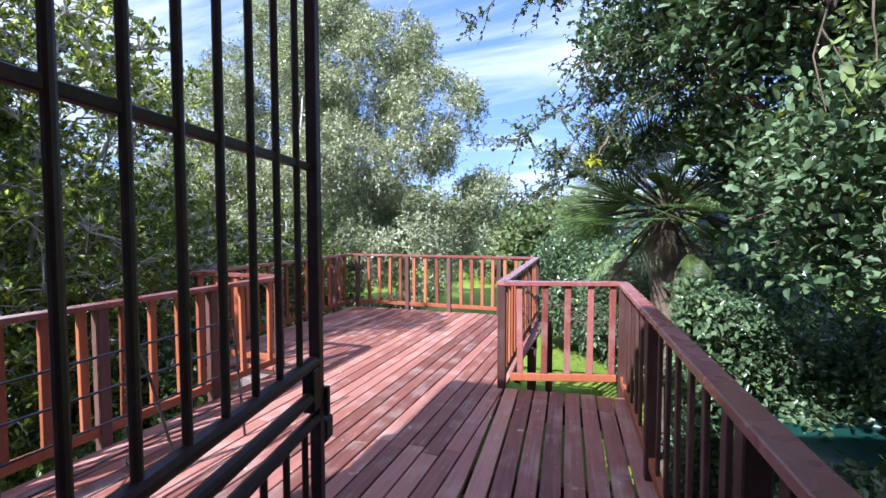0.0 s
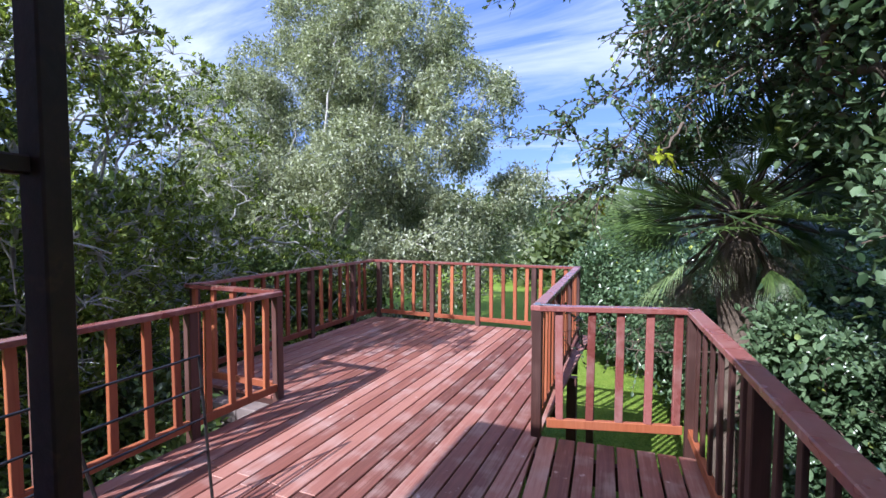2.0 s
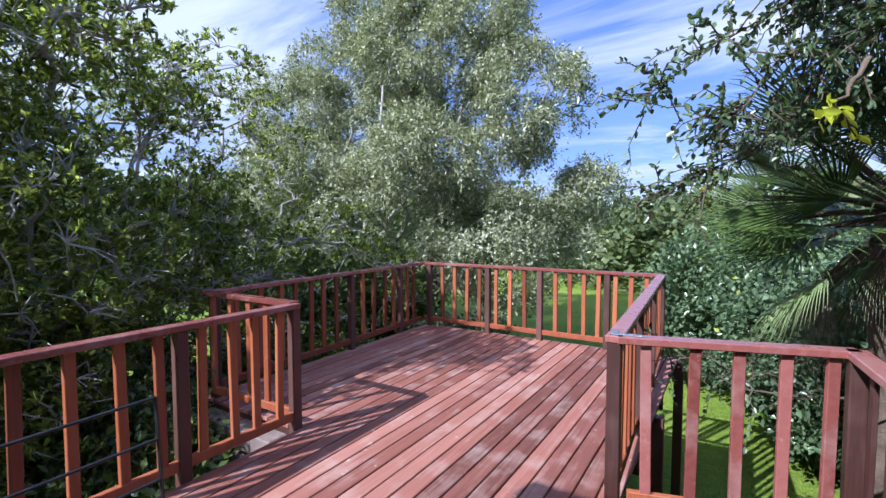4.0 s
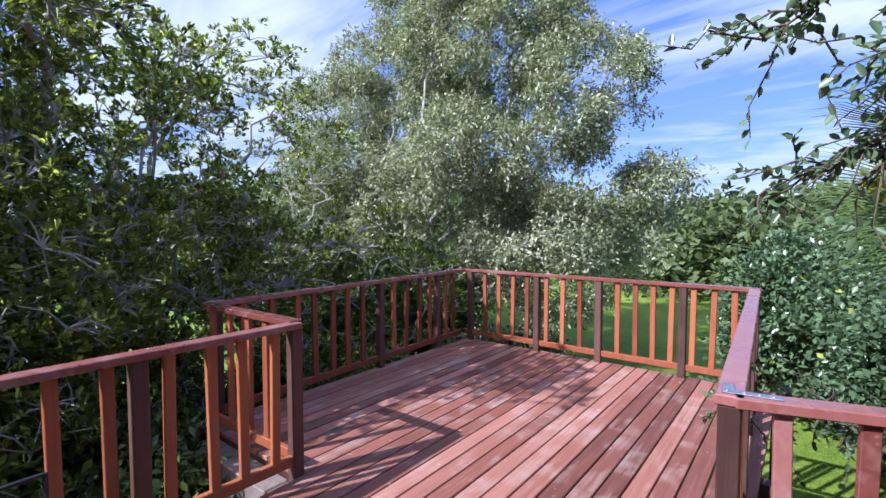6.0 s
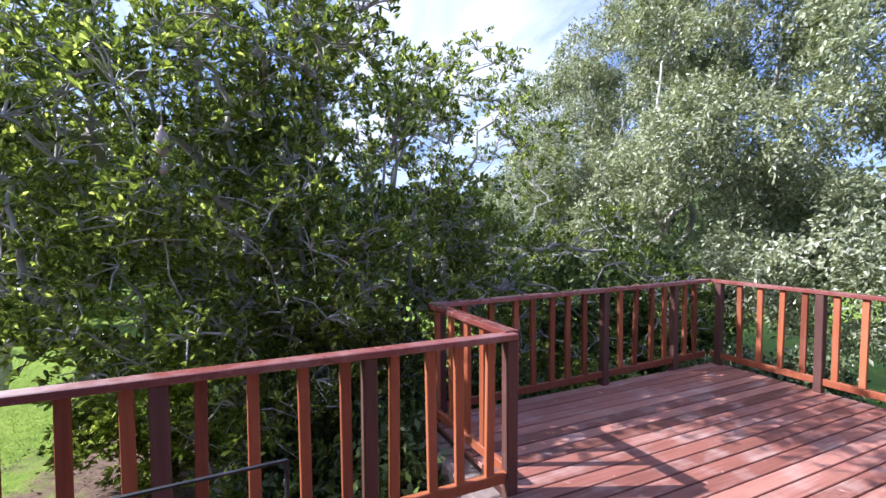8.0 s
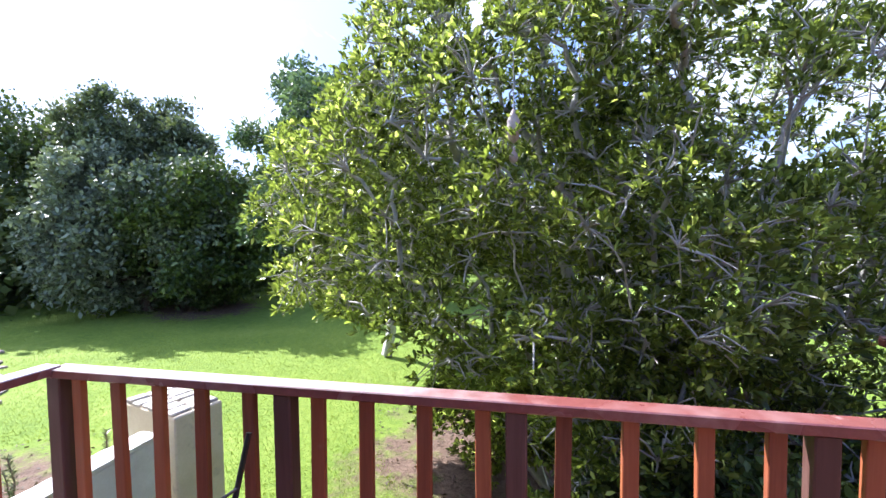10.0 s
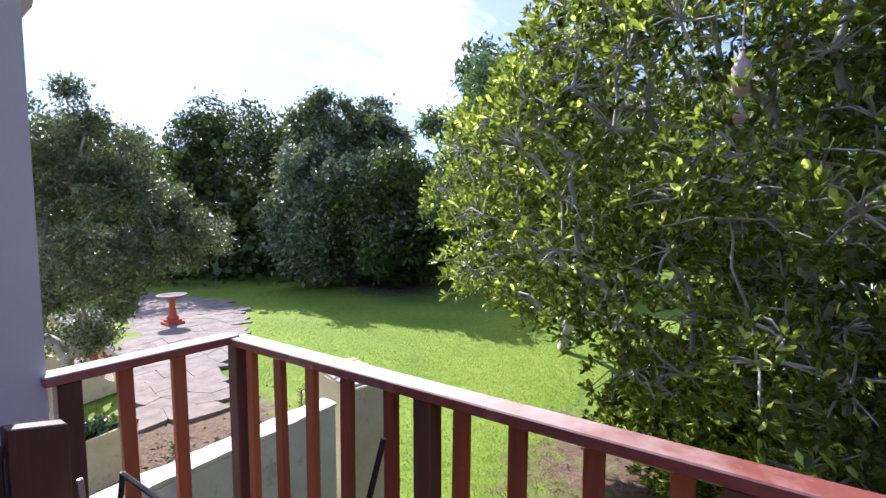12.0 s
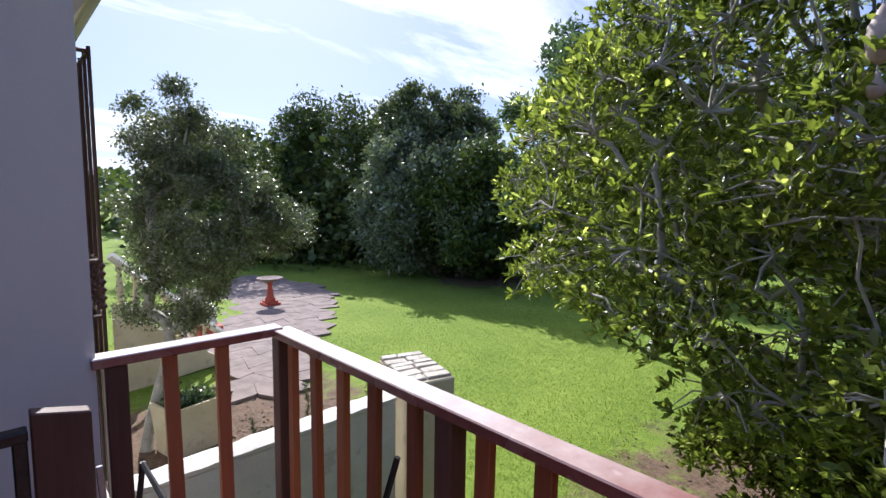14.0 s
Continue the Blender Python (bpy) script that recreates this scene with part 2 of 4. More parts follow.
# ---------------- mesh helpers ----------------
def box(bm, c, s, rz=0.0, bevel=0.0, rx=0.0, ry=0.0):
    m = pose(*c, rx, ry, rz) @ Matrix.Diagonal((*s, 1))
    made = bmesh.ops.create_cube(bm, size=1, matrix=m)["verts"]
    if bevel:
        edges = list({e for v in made for e in v.link_edges})
        bmesh.ops.bevel(bm, geom=edges, offset=bevel, segments=1, affect="EDGES")


def rod(bm, a, b, r, sides=8, r2=None):
    a, b = Vector(a), Vector(b)
    d = b - a
    m = Matrix.Translation((a + b) / 2) @ d.to_track_quat("Z", "Y").to_matrix().to_4x4()
    bmesh.ops.create_cone(bm, cap_ends=True, segments=sides, radius1=r, radius2=r if r2 is None else r2, depth=d.length, matrix=m)


def lathe(bm, profile, segs=24, c=(0, 0, 0)):
    """Turns a profile of (radius, height) round the upright axis."""
    rings = []
    for r, z in profile:
        rings.append([bm.verts.new((c[0] + r * math.cos(2 * math.pi * k / segs), c[1] + r * math.sin(2 * math.pi * k / segs), c[2] + z)) for k in range(segs)])
    for lo, hi in zip(rings, rings[1:]):
        for k in range(segs):
            bm.faces.new((lo[k], lo[(k + 1) % segs], hi[(k + 1) % segs], hi[k])).smooth = True
    bm.faces.new(rings[0][::-1])
    bm.faces.new(rings[-1])


def part(name, bm, material, parent=None, label=""):
    me = bpy.data.meshes.new(name)
    bm.to_mesh(me)
    bm.free()
    me.materials.append(material)
    ob = new(name, me)
    ob.parent = parent
    return tagged(ob, label)


def holder(name, at, label, category, group="", kind=""):
    ob = new(name)
    ob.location = at
    return tagged(ob, label, category, group, kind)


def raw_mesh(name, verts, faces, material, parent=None, smooth=False):
    """verts (n,3) and faces (m,k) as arrays."""
    verts, faces = np.asarray(verts, np.float32), np.asarray(faces, np.int32)
    k = faces.shape[1]
    me = bpy.data.meshes.new(name)
    me.vertices.add(len(verts))
    me.vertices.foreach_set("co", verts.ravel())
    me.loops.add(faces.size)
    me.loops.foreach_set("vertex_index", faces.ravel())
    me.polygons.add(len(faces))
    me.polygons.foreach_set("loop_start", np.arange(0, faces.size, k, dtype=np.int32))
    me.polygons.foreach_set("loop_total", np.full(len(faces), k, np.int32))
    if smooth:
        me.polygons.foreach_set("use_smooth", np.ones(len(faces), bool))
    me.update(calc_edges=True)
    me.materials.append(material)
    ob = new(name, me)
    ob.parent = parent
    return ob


def unit(v):
    return v / np.maximum(np.linalg.norm(v, axis=-1, keepdims=True), 1e-9)


def leaves(name, base, way, length, width, material, parent, rng, droop=0.0, shape="oval"):
    """Folded leaves: base and direction of each as arrays, length and width as arrays or numbers."""
    n = len(base)
    length = np.broadcast_to(np.asarray(length, float), (n,))[:, None]
    width = np.broadcast_to(np.asarray(width, float), (n,))[:, None]
    way = unit(way)
    side = unit(np.cross(way, unit(rng.normal(size=(n, 3)) + np.array([0, 0, 1.6]))))
    up_ = np.cross(side, way)
    tip = base + way * length - np.array([0, 0, 1.0]) * droop * length
    if shape == "small":
        mid = base + way * length * 0.5
        v = np.stack([base, mid + side * width / 2 + up_ * width * 0.12, tip, mid - side * width / 2 + up_ * width * 0.12], 1)
        i = np.arange(n)[:, None] * 4
        f = np.concatenate([i + np.array([0, 1, 2]), i + np.array([0, 2, 3])], 0)
        return raw_mesh(name, v.reshape(-1, 3), f, material, parent)
    a, b = (0.35, 0.72)
    lift = up_ * width * 0.18
    p1, p2 = base + way * length * a, base + way * length * b - np.array([0, 0, 1.0]) * droop * length * 0.4
    w1, w2 = (width * 0.36, width * 0.5) if shape == "spoon" else (width * 0.5, width * 0.42)
    v = np.stack([base, p1 + side * w1 + lift, p2 + side * w2 + lift, tip, p2 - side * w2 + lift, p1 - side * w1 + lift], 1)
    i = np.arange(n)[:, None] * 6
    f = np.concatenate([i + np.array([0, 1, 2, 3]), i + np.array([0, 3, 4, 5])], 0)
    return raw_mesh(name, v.reshape(-1, 3), f, material, parent)


def tubes(name, paths, material, parent, sides=5):
    """Tapered tubes: paths is a list of (points, radii)."""
    vs, fs, off = [], [], 0
    ang = np.arange(sides) * 2 * math.pi / sides
    for pts, rad in paths:
        pts, rad = np.asarray(pts, float), np.asarray(rad, float)
        t = unit(np.gradient(pts, axis=0))
        ref = np.array([0.31, 0.17, 0.93]) if abs(t[0][2]) < 0.9 else np.array([1.0, 0.1, 0.0])
        a = unit(np.cross(t, ref))
        b = np.cross(t, a)
        ring = pts[:, None] + rad[:, None, None] * (np.cos(ang)[None, :, None] * a[:, None] + np.sin(ang)[None, :, None] * b[:, None])
        vs.append(ring.reshape(-1, 3))
        for k in range(len(pts) - 1):
            lo = off + k * sides + np.arange(sides)
            lo2 = off + k * sides + (np.arange(sides) + 1) % sides
            fs.append(np.stack([lo, lo2, lo2 + sides, lo + sides], 1))
        off += len(pts) * sides
    return raw_mesh(name, np.concatenate(vs), np.concatenate(fs), material, parent, True)


def bend(a, b, rng, sag=0.1, n=5):
    """Points of a crooked limb from a to b."""
    a, b = np.asarray(a, float), np.asarray(b, float)
    t = np.linspace(0, 1, n)[:, None]
    w = rng.normal(size=(n, 3)) * np.linalg.norm(b - a) * sag * 0.5
    w[0] = w[-1] = 0
    p = a + (b - a) * t + w
    p[:, 2] += np.sin(t[:, 0] * math.pi) * np.linalg.norm(b - a) * sag
    return p


def tree(name, base, lobes, label, category, leaf_mat, bark, style, seed, clusters=90, per=60, spread=0.55, trunk=0.16,
         leaf=(0.09, 0.03), fork=0.45, low=None, group="", cut=None):
    """A tree: trunk, limbs to leaf clusters spread through the lobes (centre, radii, share), and a crown of leaves.
    cut(points) tells which points to keep free of leaves."""
    rng = np.random.default_rng(seed)
    root = holder(name, base, label, category, group)
    base = np.array(base, float)
    cents, lob = [], []
    share = np.array([l[2] for l in lobes], float)
    counts = np.maximum(1, (share / share.sum() * clusters).astype(int))
    for (c, r, _), k in zip(lobes, counts):
        d = unit(rng.normal(size=(k, 3)))
        rad = rng.uniform(0.45, 1.0, size=(k, 1)) ** 0.6
        cents.append(np.array(c) + d * rad * np.array(r))
        lob.append(np.repeat(np.array(c, float)[None], k, 0))
    cents, lob = np.concatenate(cents), np.concatenate(lob)
    if low is not None:
        cents[:, 2] = np.maximum(cents[:, 2], low + rng.uniform(0, 0.5, len(cents)))
    if cut is not None:
        ok = ~cut(cents)
        cents, lob = cents[ok], lob[ok]
    # trunk and limbs: every cluster hangs on the nearest node that lies nearer to the trunk
    paths = []
    heart = np.mean([l[0] for l in lobes], axis=0)
    top = base + (heart - base) * fork
    stem = bend(base, top, rng, 0.05)
    stem[:, 2] = np.linspace(base[2], top[2], len(stem))
    order = np.argsort(np.linalg.norm(cents - top, axis=1))
    cents, lob = cents[order], lob[order]
    node, par, run = [top], [-1], [0.0]
    for c in cents:
        d = np.linalg.norm(np.array(node) - c, axis=1) + 0.42 * np.array(run)
        k = int(d.argmin())
        node.append(c)
        par.append(k)
        run.append(run[k] + float(np.linalg.norm(node[k] - c)))
    load = np.ones(len(node))
    for k in range(len(node) - 1, 0, -1):
        load[par[k]] += load[k]
    thick = np.minimum(trunk, 0.0062 * load ** 0.5)
    thick[0] = trunk
    paths.append((stem, np.linspace(trunk * 1.3, trunk * 0.95, len(stem))))
    for k in range(1, len(node)):
        r1 = thick[k]
        r0 = min(thick[par[k]], r1 * 1.35) * 0.95
        paths.append((bend(node[par[k]], node[k], rng, 0.14, 4), np.linspace(r0, r1 * 0.95, 4)))
    # twigs and leaves
    outw = unit(unit(cents - lob) + np.array([0, 0, 0.35]))
    n = len(cents) * per
    which = np.repeat(np.arange(len(cents)), per)
    d = unit(rng.normal(size=(n, 3)) + outw[which] * 0.9)
    size = spread * rng.uniform(0.7, 1.3, len(cents))[which][:, None]
    tips = cents[which] + d * size * rng.uniform(0.35, 1.0, (n, 1)) * np.array([1.0, 1.0, 0.8])
    if low is not None:
        tips[:, 2] = np.maximum(tips[:, 2], low)
    if cut is not None:
        keep = ~cut(tips)
        tips, d, which = tips[keep], d[keep], which[keep]
    if style == "rosette":
        for k in rng.choice(len(tips), min(len(tips), len(cents) * 7), replace=False):
            c = cents[which[k]]
            paths.append((bend(c, tips[k], rng, 0.1, 3), np.array([0.0075, 0.006, 0.004])))
        m = 9
        w = np.repeat(np.arange(len(tips)), m)
        axis = unit(d[w] + np.array([0, 0, 1.0]))
        ld = unit(axis * 0.85 + unit(rng.normal(size=(len(w), 3))) * 0.8)
        b = tips[w] + rng.normal(size=(len(w), 3)) * 0.012
        ln = leaf[0] * rng.uniform(0.7, 1.2, len(w))
        crown = leaves("crown", b - base, ld, ln, ln * leaf[1] / leaf[0], leaf_mat, root, rng, 0.05, "spoon")
    elif style == "feather":
        m = 9
        w = np.repeat(np.arange(len(tips)), m)
        spray = unit(d * 0.8 + np.array([0, 0, -0.3]) + rng.normal(size=d.shape) * 0.4)
        s = np.tile(np.linspace(0, 1, m), len(tips))[:, None]
        b = tips[w] + spray[w] * s * 0.28 + rng.normal(size=(len(w), 3)) * 0.02
        b[:, 2] -= (s[:, 0] ** 2) * 0.08
        ld = unit(spray[w] * 0.5 + rng.normal(size=(len(w), 3)) * 0.8 + np.array([0, 0, -0.1]))
        ln = leaf[0] * rng.uniform(0.6, 1.3, len(w))
        crown = leaves("crown", b - base, ld, ln, ln * leaf[1] / leaf[0], leaf_mat, root, rng, 0.05, "small")
    else:
        for k in rng.choice(len(tips), min(len(tips), len(cents) * 4), replace=False):
            paths.append((bend(cents[which[k]], tips[k], rng, 0.1, 3), np.array([0.008, 0.006, 0.004])))
        m = 5
        w = np.repeat(np.arange(len(tips)), m)
        b = tips[w] + rng.normal(size=(len(w), 3)) * leaf[0] * 0.8
        ld = unit(d[w] * 0.5 + rng.normal(size=(len(w), 3)) + np.array([0, 0, 0.25]))
        ln = leaf[0] * rng.uniform(0.6, 1.3, len(w))
        crown = leaves("crown", b - base, ld, ln, ln * leaf[1] / leaf[0], leaf_mat, root, rng, 0.08, "oval" if style == "oval" else "small")
    tubes("trunk", [(p - base, r) for p, r in paths], bark, root, 4 if len(paths) > 3000 else 5)
    return root


# ---------------- ground and distance ----------------
GROUND = -1.6


def ground_height(x, y):
    r = np.hypot(x + 2, y - 4)
    hill = np.clip((r - 45) / 160, 0, 1) ** 1.3 * 13 * (0.6 + 0.4 * np.sin(np.arctan2(y, x) * 5 + 1.2) + 0.15 * np.sin(np.arctan2(y, x) * 13))
    return GROUND + hill + 0.05 * np.sin(x * 0.7) * np.cos(y * 0.6)


def build_ground():
    g = np.concatenate([-np.geomspace(1500, 12, 30), np.linspace(-11.5, 11.5, 70), np.geomspace(12, 1500, 30)])
    X, Y = np.meshgrid(g - 3, g + 3)
    Z = ground_height(X, Y)
    n = len(g)
    v = np.stack([X, Y, Z], -1).reshape(-1, 3)
    i, j = np.meshgrid(np.arange(n - 1), np.arange(n - 1))
    a = (j * n + i).ravel()
    ob = raw_mesh("ground", v, np.stack([a, a + 1, a + n + 1, a + n], 1), M_GROUND, None, True)
    tagged(ob, "green garden lawn with bare earthy patches under the trees", "ground", kind="structure")


build_ground()

# ---------------- deck ----------------
H = 0.92
XL, XLL, XR = -3.65, -4.84, -1.5           # near left rail, far left rail, right edge of the wide part
Y0, YJ, YF = 1.36, 4.95, 8.30               # house side, jog, far end


def build_railing(name, a, b, posts, balusters, label, cap_over=(0.04, 0.04), h=H, bottom=0.1, thin=0.03, wood=None, cap=None):
    """A run of railing from a to b: posts and balusters at metres along it."""
    a, b = Vector((*a, 0)), Vector((*b, 0))
    d = b - a
    L = d.length
    ang = math.degrees(math.atan2(d.y, d.x))
    root = holder(name, a, label, "railing")
    root.rotation_euler = (0, 0, radians(ang))
    rng = random.Random(name + str(round(L, 2)))
    bm = bmesh.new()
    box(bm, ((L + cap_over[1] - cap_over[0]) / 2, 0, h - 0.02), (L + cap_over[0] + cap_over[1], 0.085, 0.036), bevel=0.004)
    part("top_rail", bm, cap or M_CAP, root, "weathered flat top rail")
    bm = bmesh.new()
    box(bm, (L / 2, 0, bottom), (L - 0.04, 0.036, 0.062), bevel=0.004)
    part("bottom_rail", bm, M_RAIL, root)
    for s in posts:
        bm = bmesh.new()
        box(bm, (s, 0, (h - 0.038 - 0.28) / 2), (0.068, 0.068, h - 0.038 + 0.28), bevel=0.005)
        part("post", bm, M_POST, root, "dark square wooden post")
    me = None
    for s in balusters:
        if me is None:
            bm = bmesh.new()
            box(bm, (0, 0, 0), (0.05, thin, h - 0.038 - bottom - 0.028), bevel=0.003)
            ob = part("baluster", bm, wood or M_RAIL, root)
            me = ob.data
        else:
            ob = new("baluster", me)
            ob.parent = root
        ob.location = (s, 0, (h - 0.038 + bottom + 0.028) / 2)
        ob.rotation_euler = (radians(rng.uniform(-0.6, 0.6)), radians(rng.uniform(-0.9, 0.9)), radians(rng.uniform(-4, 4)))
    return root


def evenly(a, b, n):
    return [a + (b - a) * (k + 1) / (n + 1) for k in range(n)]


build_railing("railing", (XLL, YF), (-1.66, YF), [0.11, 1.05, 1.78, 2.6, 3.18], [0.33, 0.53, 0.73, 0.92, 1.17, 1.37, 1.57, 1.98, 2.16, 2.33, 2.5, 2.69, 2.86, 3.03],
              "red-brown wooden railing along the far end of the deck")
build_railing("railing", (XLL + 0.12, YJ), (XLL, YF - 0.06), [0.04, 1.77, 2.76], [0.25, 0.5, 0.75, 0.93, 1.14, 1.32, 1.52, 1.98, 2.19, 2.42, 2.61, 2.93, 3.09],
              "shaded wooden railing on the tree side of the wide deck")
build_railing("railing", (XLL + 0.17, YJ - 0.03), (XL - 0.05, YJ - 0.01), [], [0.04, 0.27, 0.5, 0.7], "short wooden railing across the step in the deck edge")
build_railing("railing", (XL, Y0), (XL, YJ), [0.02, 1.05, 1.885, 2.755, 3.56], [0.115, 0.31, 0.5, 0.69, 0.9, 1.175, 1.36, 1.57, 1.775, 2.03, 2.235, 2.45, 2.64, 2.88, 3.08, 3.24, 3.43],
              "red-brown wooden railing beside the leafy tree", cap_over=(0.0, 0.0), h=0.911, cap=M_CAPP)
build_railing("railing", (XL + 0.04, Y0 - 0.01), (-3.02, Y0 - 0.03), [0.56], [0.2, 0.385], "short wooden railing joining the house wall", cap=M_CAPP)
build_railing("railing", (XR, 5.12), (-1.66, YF - 0.06), [0.0, 1.0, 2.1], evenly(0.05, 0.95, 4) + evenly(1.05, 2.05, 5) + evenly(2.15, 3.1, 4), "wooden railing on the lawn side of the wide deck")
build_railing("railing", (XR + 0.05, 5.12), (-0.56, 5.38), [], [0.1, 0.31, 0.5, 0.69, 0.87], "short wooden railing across the end of the narrow deck", wood=M_CAP)
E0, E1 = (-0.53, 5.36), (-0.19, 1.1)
# dark post wood for these balusters, partly to put deeper shade into the colour
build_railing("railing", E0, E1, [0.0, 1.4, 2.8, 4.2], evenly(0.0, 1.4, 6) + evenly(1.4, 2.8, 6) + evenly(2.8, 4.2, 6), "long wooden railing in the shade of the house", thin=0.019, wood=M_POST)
bm = bmesh.new()
box(bm, (0.02, 0.0, 0), (0.17, 0.036, 0.004), bevel=0.001)
box(bm, (-0.045, 0.03, 0), (0.036, 0.1, 0.0036), bevel=0.001)
for sx in (-0.05, 0.0, 0.04, 0.08):
    rod(bm, (sx, 0, 0), (sx, 0, 0.005), 0.006, 8)
bracket = part("corner_bracket", bm, M_STEEL)
bracket.location, bracket.rotation_euler = (XR + 0.04, 5.13, H + 0.001), (0, 0, radians(8))
tagged(bracket, "galvanised steel bracket screwed onto the railing corner", "bracket")

floor_root = holder("deck_floor", (-2.5, 4.5, 0), "weathered red-brown timber deck of long boards", "floor", kind="structure")


def build_boards(parent, x0, x1, runs, pitch=0.125, gap=0.011, rot=0.0, pivot=(0, 0), z=0.0):
    """Boards along y; runs(x) gives the stretches of y at x."""
    rng = random.Random(4)
    k, meshes = 0, {}
    x = x0
    while x < x1 - 0.02:
        w = min(pitch, x1 - x) - gap
        for y0, y1 in runs(x + pitch / 2, k):
            bm = bmesh.new()
            box(bm, (0, 0, 0), (w, y1 - y0 - 0.003, 0.03), bevel=0.0035)
            ob = part("board", bm, M_DECK, parent)
            p = Matrix.Translation((*pivot, 0)) @ pose(0, 0, 0, 0, 0, rot) @ Vector((x + w / 2 + gap / 2, (y0 + y1) / 2, z - 0.015 + rng.uniform(-0.0015, 0.0015)))
            ob.location = p - parent.location
            ob.rotation_euler = (0, radians(rng.uniform(-0.4, 0.4)), radians(rot))
        x += pitch
        k += 1


def wide_runs(x, k):
    lo = YJ - 0.02 if x < XL else Y0 - 0.05
    cuts = [3.9 if k % 2 else 3.82] if x >= XL else []
    ys = [lo, *cuts, YF + 0.04]
    return list(zip(ys, ys[1:]))


PITCH = 0.119
NARROW = 4.6            # degrees by which the narrow deck stands askew
SEAM_A, SEAM_B = Vector((XR + 0.02, 5.1, 0)), Vector((-1.17, 1.0, 0))
n_wide = 28
build_boards(floor_root, XR + 0.02 - n_wide * PITCH, XR + 0.02, wide_runs, PITCH)
# the boards that the narrow deck cuts off at a slant
rng_b = random.Random(9)
for k in range(3):
    x = XR + 0.02 + k * PITCH
    y1 = 5.1 - (x - XR - 0.02) / (SEAM_B.x - SEAM_A.x) * 4.1
    bm = bmesh.new()
    box(bm, (x + PITCH / 2, (Y0 - 0.1 + y1) / 2, -0.015), (PITCH - 0.009, y1 - Y0 + 0.1, 0.03), bevel=0.0035)
    along = (SEAM_B - SEAM_A).normalized()
    res = bmesh.ops.bisect_plane(bm, geom=bm.verts[:] + bm.edges[:] + bm.faces[:], plane_co=SEAM_A + Vector((-0.006, 0, 0)), plane_no=(-along.y, along.x, 0), clear_outer=True)
    bmesh.ops.holes_fill(bm, edges=[e for e in bm.edges if e.is_boundary])
    bmesh.ops.translate(bm, verts=bm.verts, vec=(2.5, -4.5, 0))
    part("board", bm, M_DECK, floor_root)
build_boards(floor_root, 0.004, 1.02, lambda x, k: [(-4.6, 0.0)], 0.124, 0.015, NARROW, (SEAM_A.x, 5.12))

# beams below the deck
under = holder("deck_frame", (-2.5, 4.5, -0.03), "dark timber beams and posts carrying the deck", "deck frame", kind="structure")
for x0, x1, y in ((XLL, XR, YF), (XLL, XR, 7.2), (XLL, XR, 6.1), (XLL, -0.6, YJ + 0.02), (XL, -0.5, 3.8), (XL, -0.4, 2.6), (XL, -0.3, 1.6)):
    bm = bmesh.new()
    box(bm, ((x0 + x1) / 2 + 2.5, y - 4.5, -0.08), (x1 - x0, 0.05, 0.15))
    part("beam", bm, M_POST, under)
for x, y in ((XLL, YF), (XR, YF), (XLL, YJ), (XL, YJ), (XR, YJ), (XL, 1.5), (-0.6, YJ), (XLL, 6.6), (XR, 6.6)):
    bm = bmesh.new()
    box(bm, (x + 2.5 + 0.03, y - 4.5, -0.75), (0.09, 0.09, 1.5))
    part("support_post", bm, M_POST, under)


# ---------------- house ----------------
def house_box(name, x0, x1, y0, y1, z0, z1, mat, label, cat="wall", bevel=0.0):
    bm = bmesh.new()
    box(bm, (0, 0, 0), (x1 - x0, y1 - y0, z1 - z0), bevel=bevel)
    ob = part(name, bm, mat)
    ob.location = ((x0 + x1) / 2, (y0 + y1) / 2, (z0 + z1) / 2)
    return tagged(ob, label, cat, kind="structure")


HX0, HY0 = -2.995, 1.34      # north-west corner of the house
NOOK = 0.82                 # the doorway lies back by half a metre
WALL_LABEL = "smooth grey-white painted house wall beside the deck"
house_box("wall_north", HX0, -2.0, HY0 - 0.25, HY0, GROUND, 2.95, M_WALL, WALL_LABEL)
house_box("wall_nook", -2.25, -2.0, NOOK - 0.25, HY0 - 0.25, GROUND, 2.95, M_WALL, WALL_LABEL)
house_box("wall_north", -2.0, -1.12, NOOK - 0.25, NOOK, GROUND, 2.95, M_WALL, WALL_LABEL)
house_box("wall_north", 0.0, 4.0, NOOK - 0.25, NOOK, GROUND, 2.95, M_WALL, WALL_LABEL)
house_box("wall_north", -1.12, 0.0, NOOK - 0.25, NOOK, 2.12, 2.95, M_WALL, "painted house wall above the doorway")
house_box("wall_north", -1.12, 0.0, NOOK - 0.25, NOOK, GROUND, -0.02, M_WALL, "painted house wall below the doorway")
house_box("wall_west", HX0, HX0 + 0.25, -0.3, HY0 - 0.25, GROUND, 0.45, M_WALL, "painted house wall below the window")
house_box("wall_west", HX0, HX0 + 0.25, -0.3, 0.9, 2.0, 2.95, M_WALL, "painted house wall above the window")
house_box("wall_west", HX0, HX0 + 0.25, 0.9, HY0 - 0.25, 0.45, 2.95, M_WALL, "painted house wall facing the garden")
house_box("wall_west", HX0, HX0 + 0.25, -6.0, -0.3, GROUND, 2.95, M_WALL, "painted house wall facing the garden")
house_box("wall_east", 3.75, 4.0, -6.0, NOOK - 0.25, GROUND, 2.95, M_WALL, "painted house wall on the far side")
house_box("wall_south", HX0, 4.0, -6.25, -6.0, GROUND, 2.95, M_WALL, "painted house wall at the back")
house_box("floor", HX0 + 0.25, 3.75, -6.0, NOOK - 0.25, -0.1, -0.01, M_STONE, "stone floor inside the house", "floor")
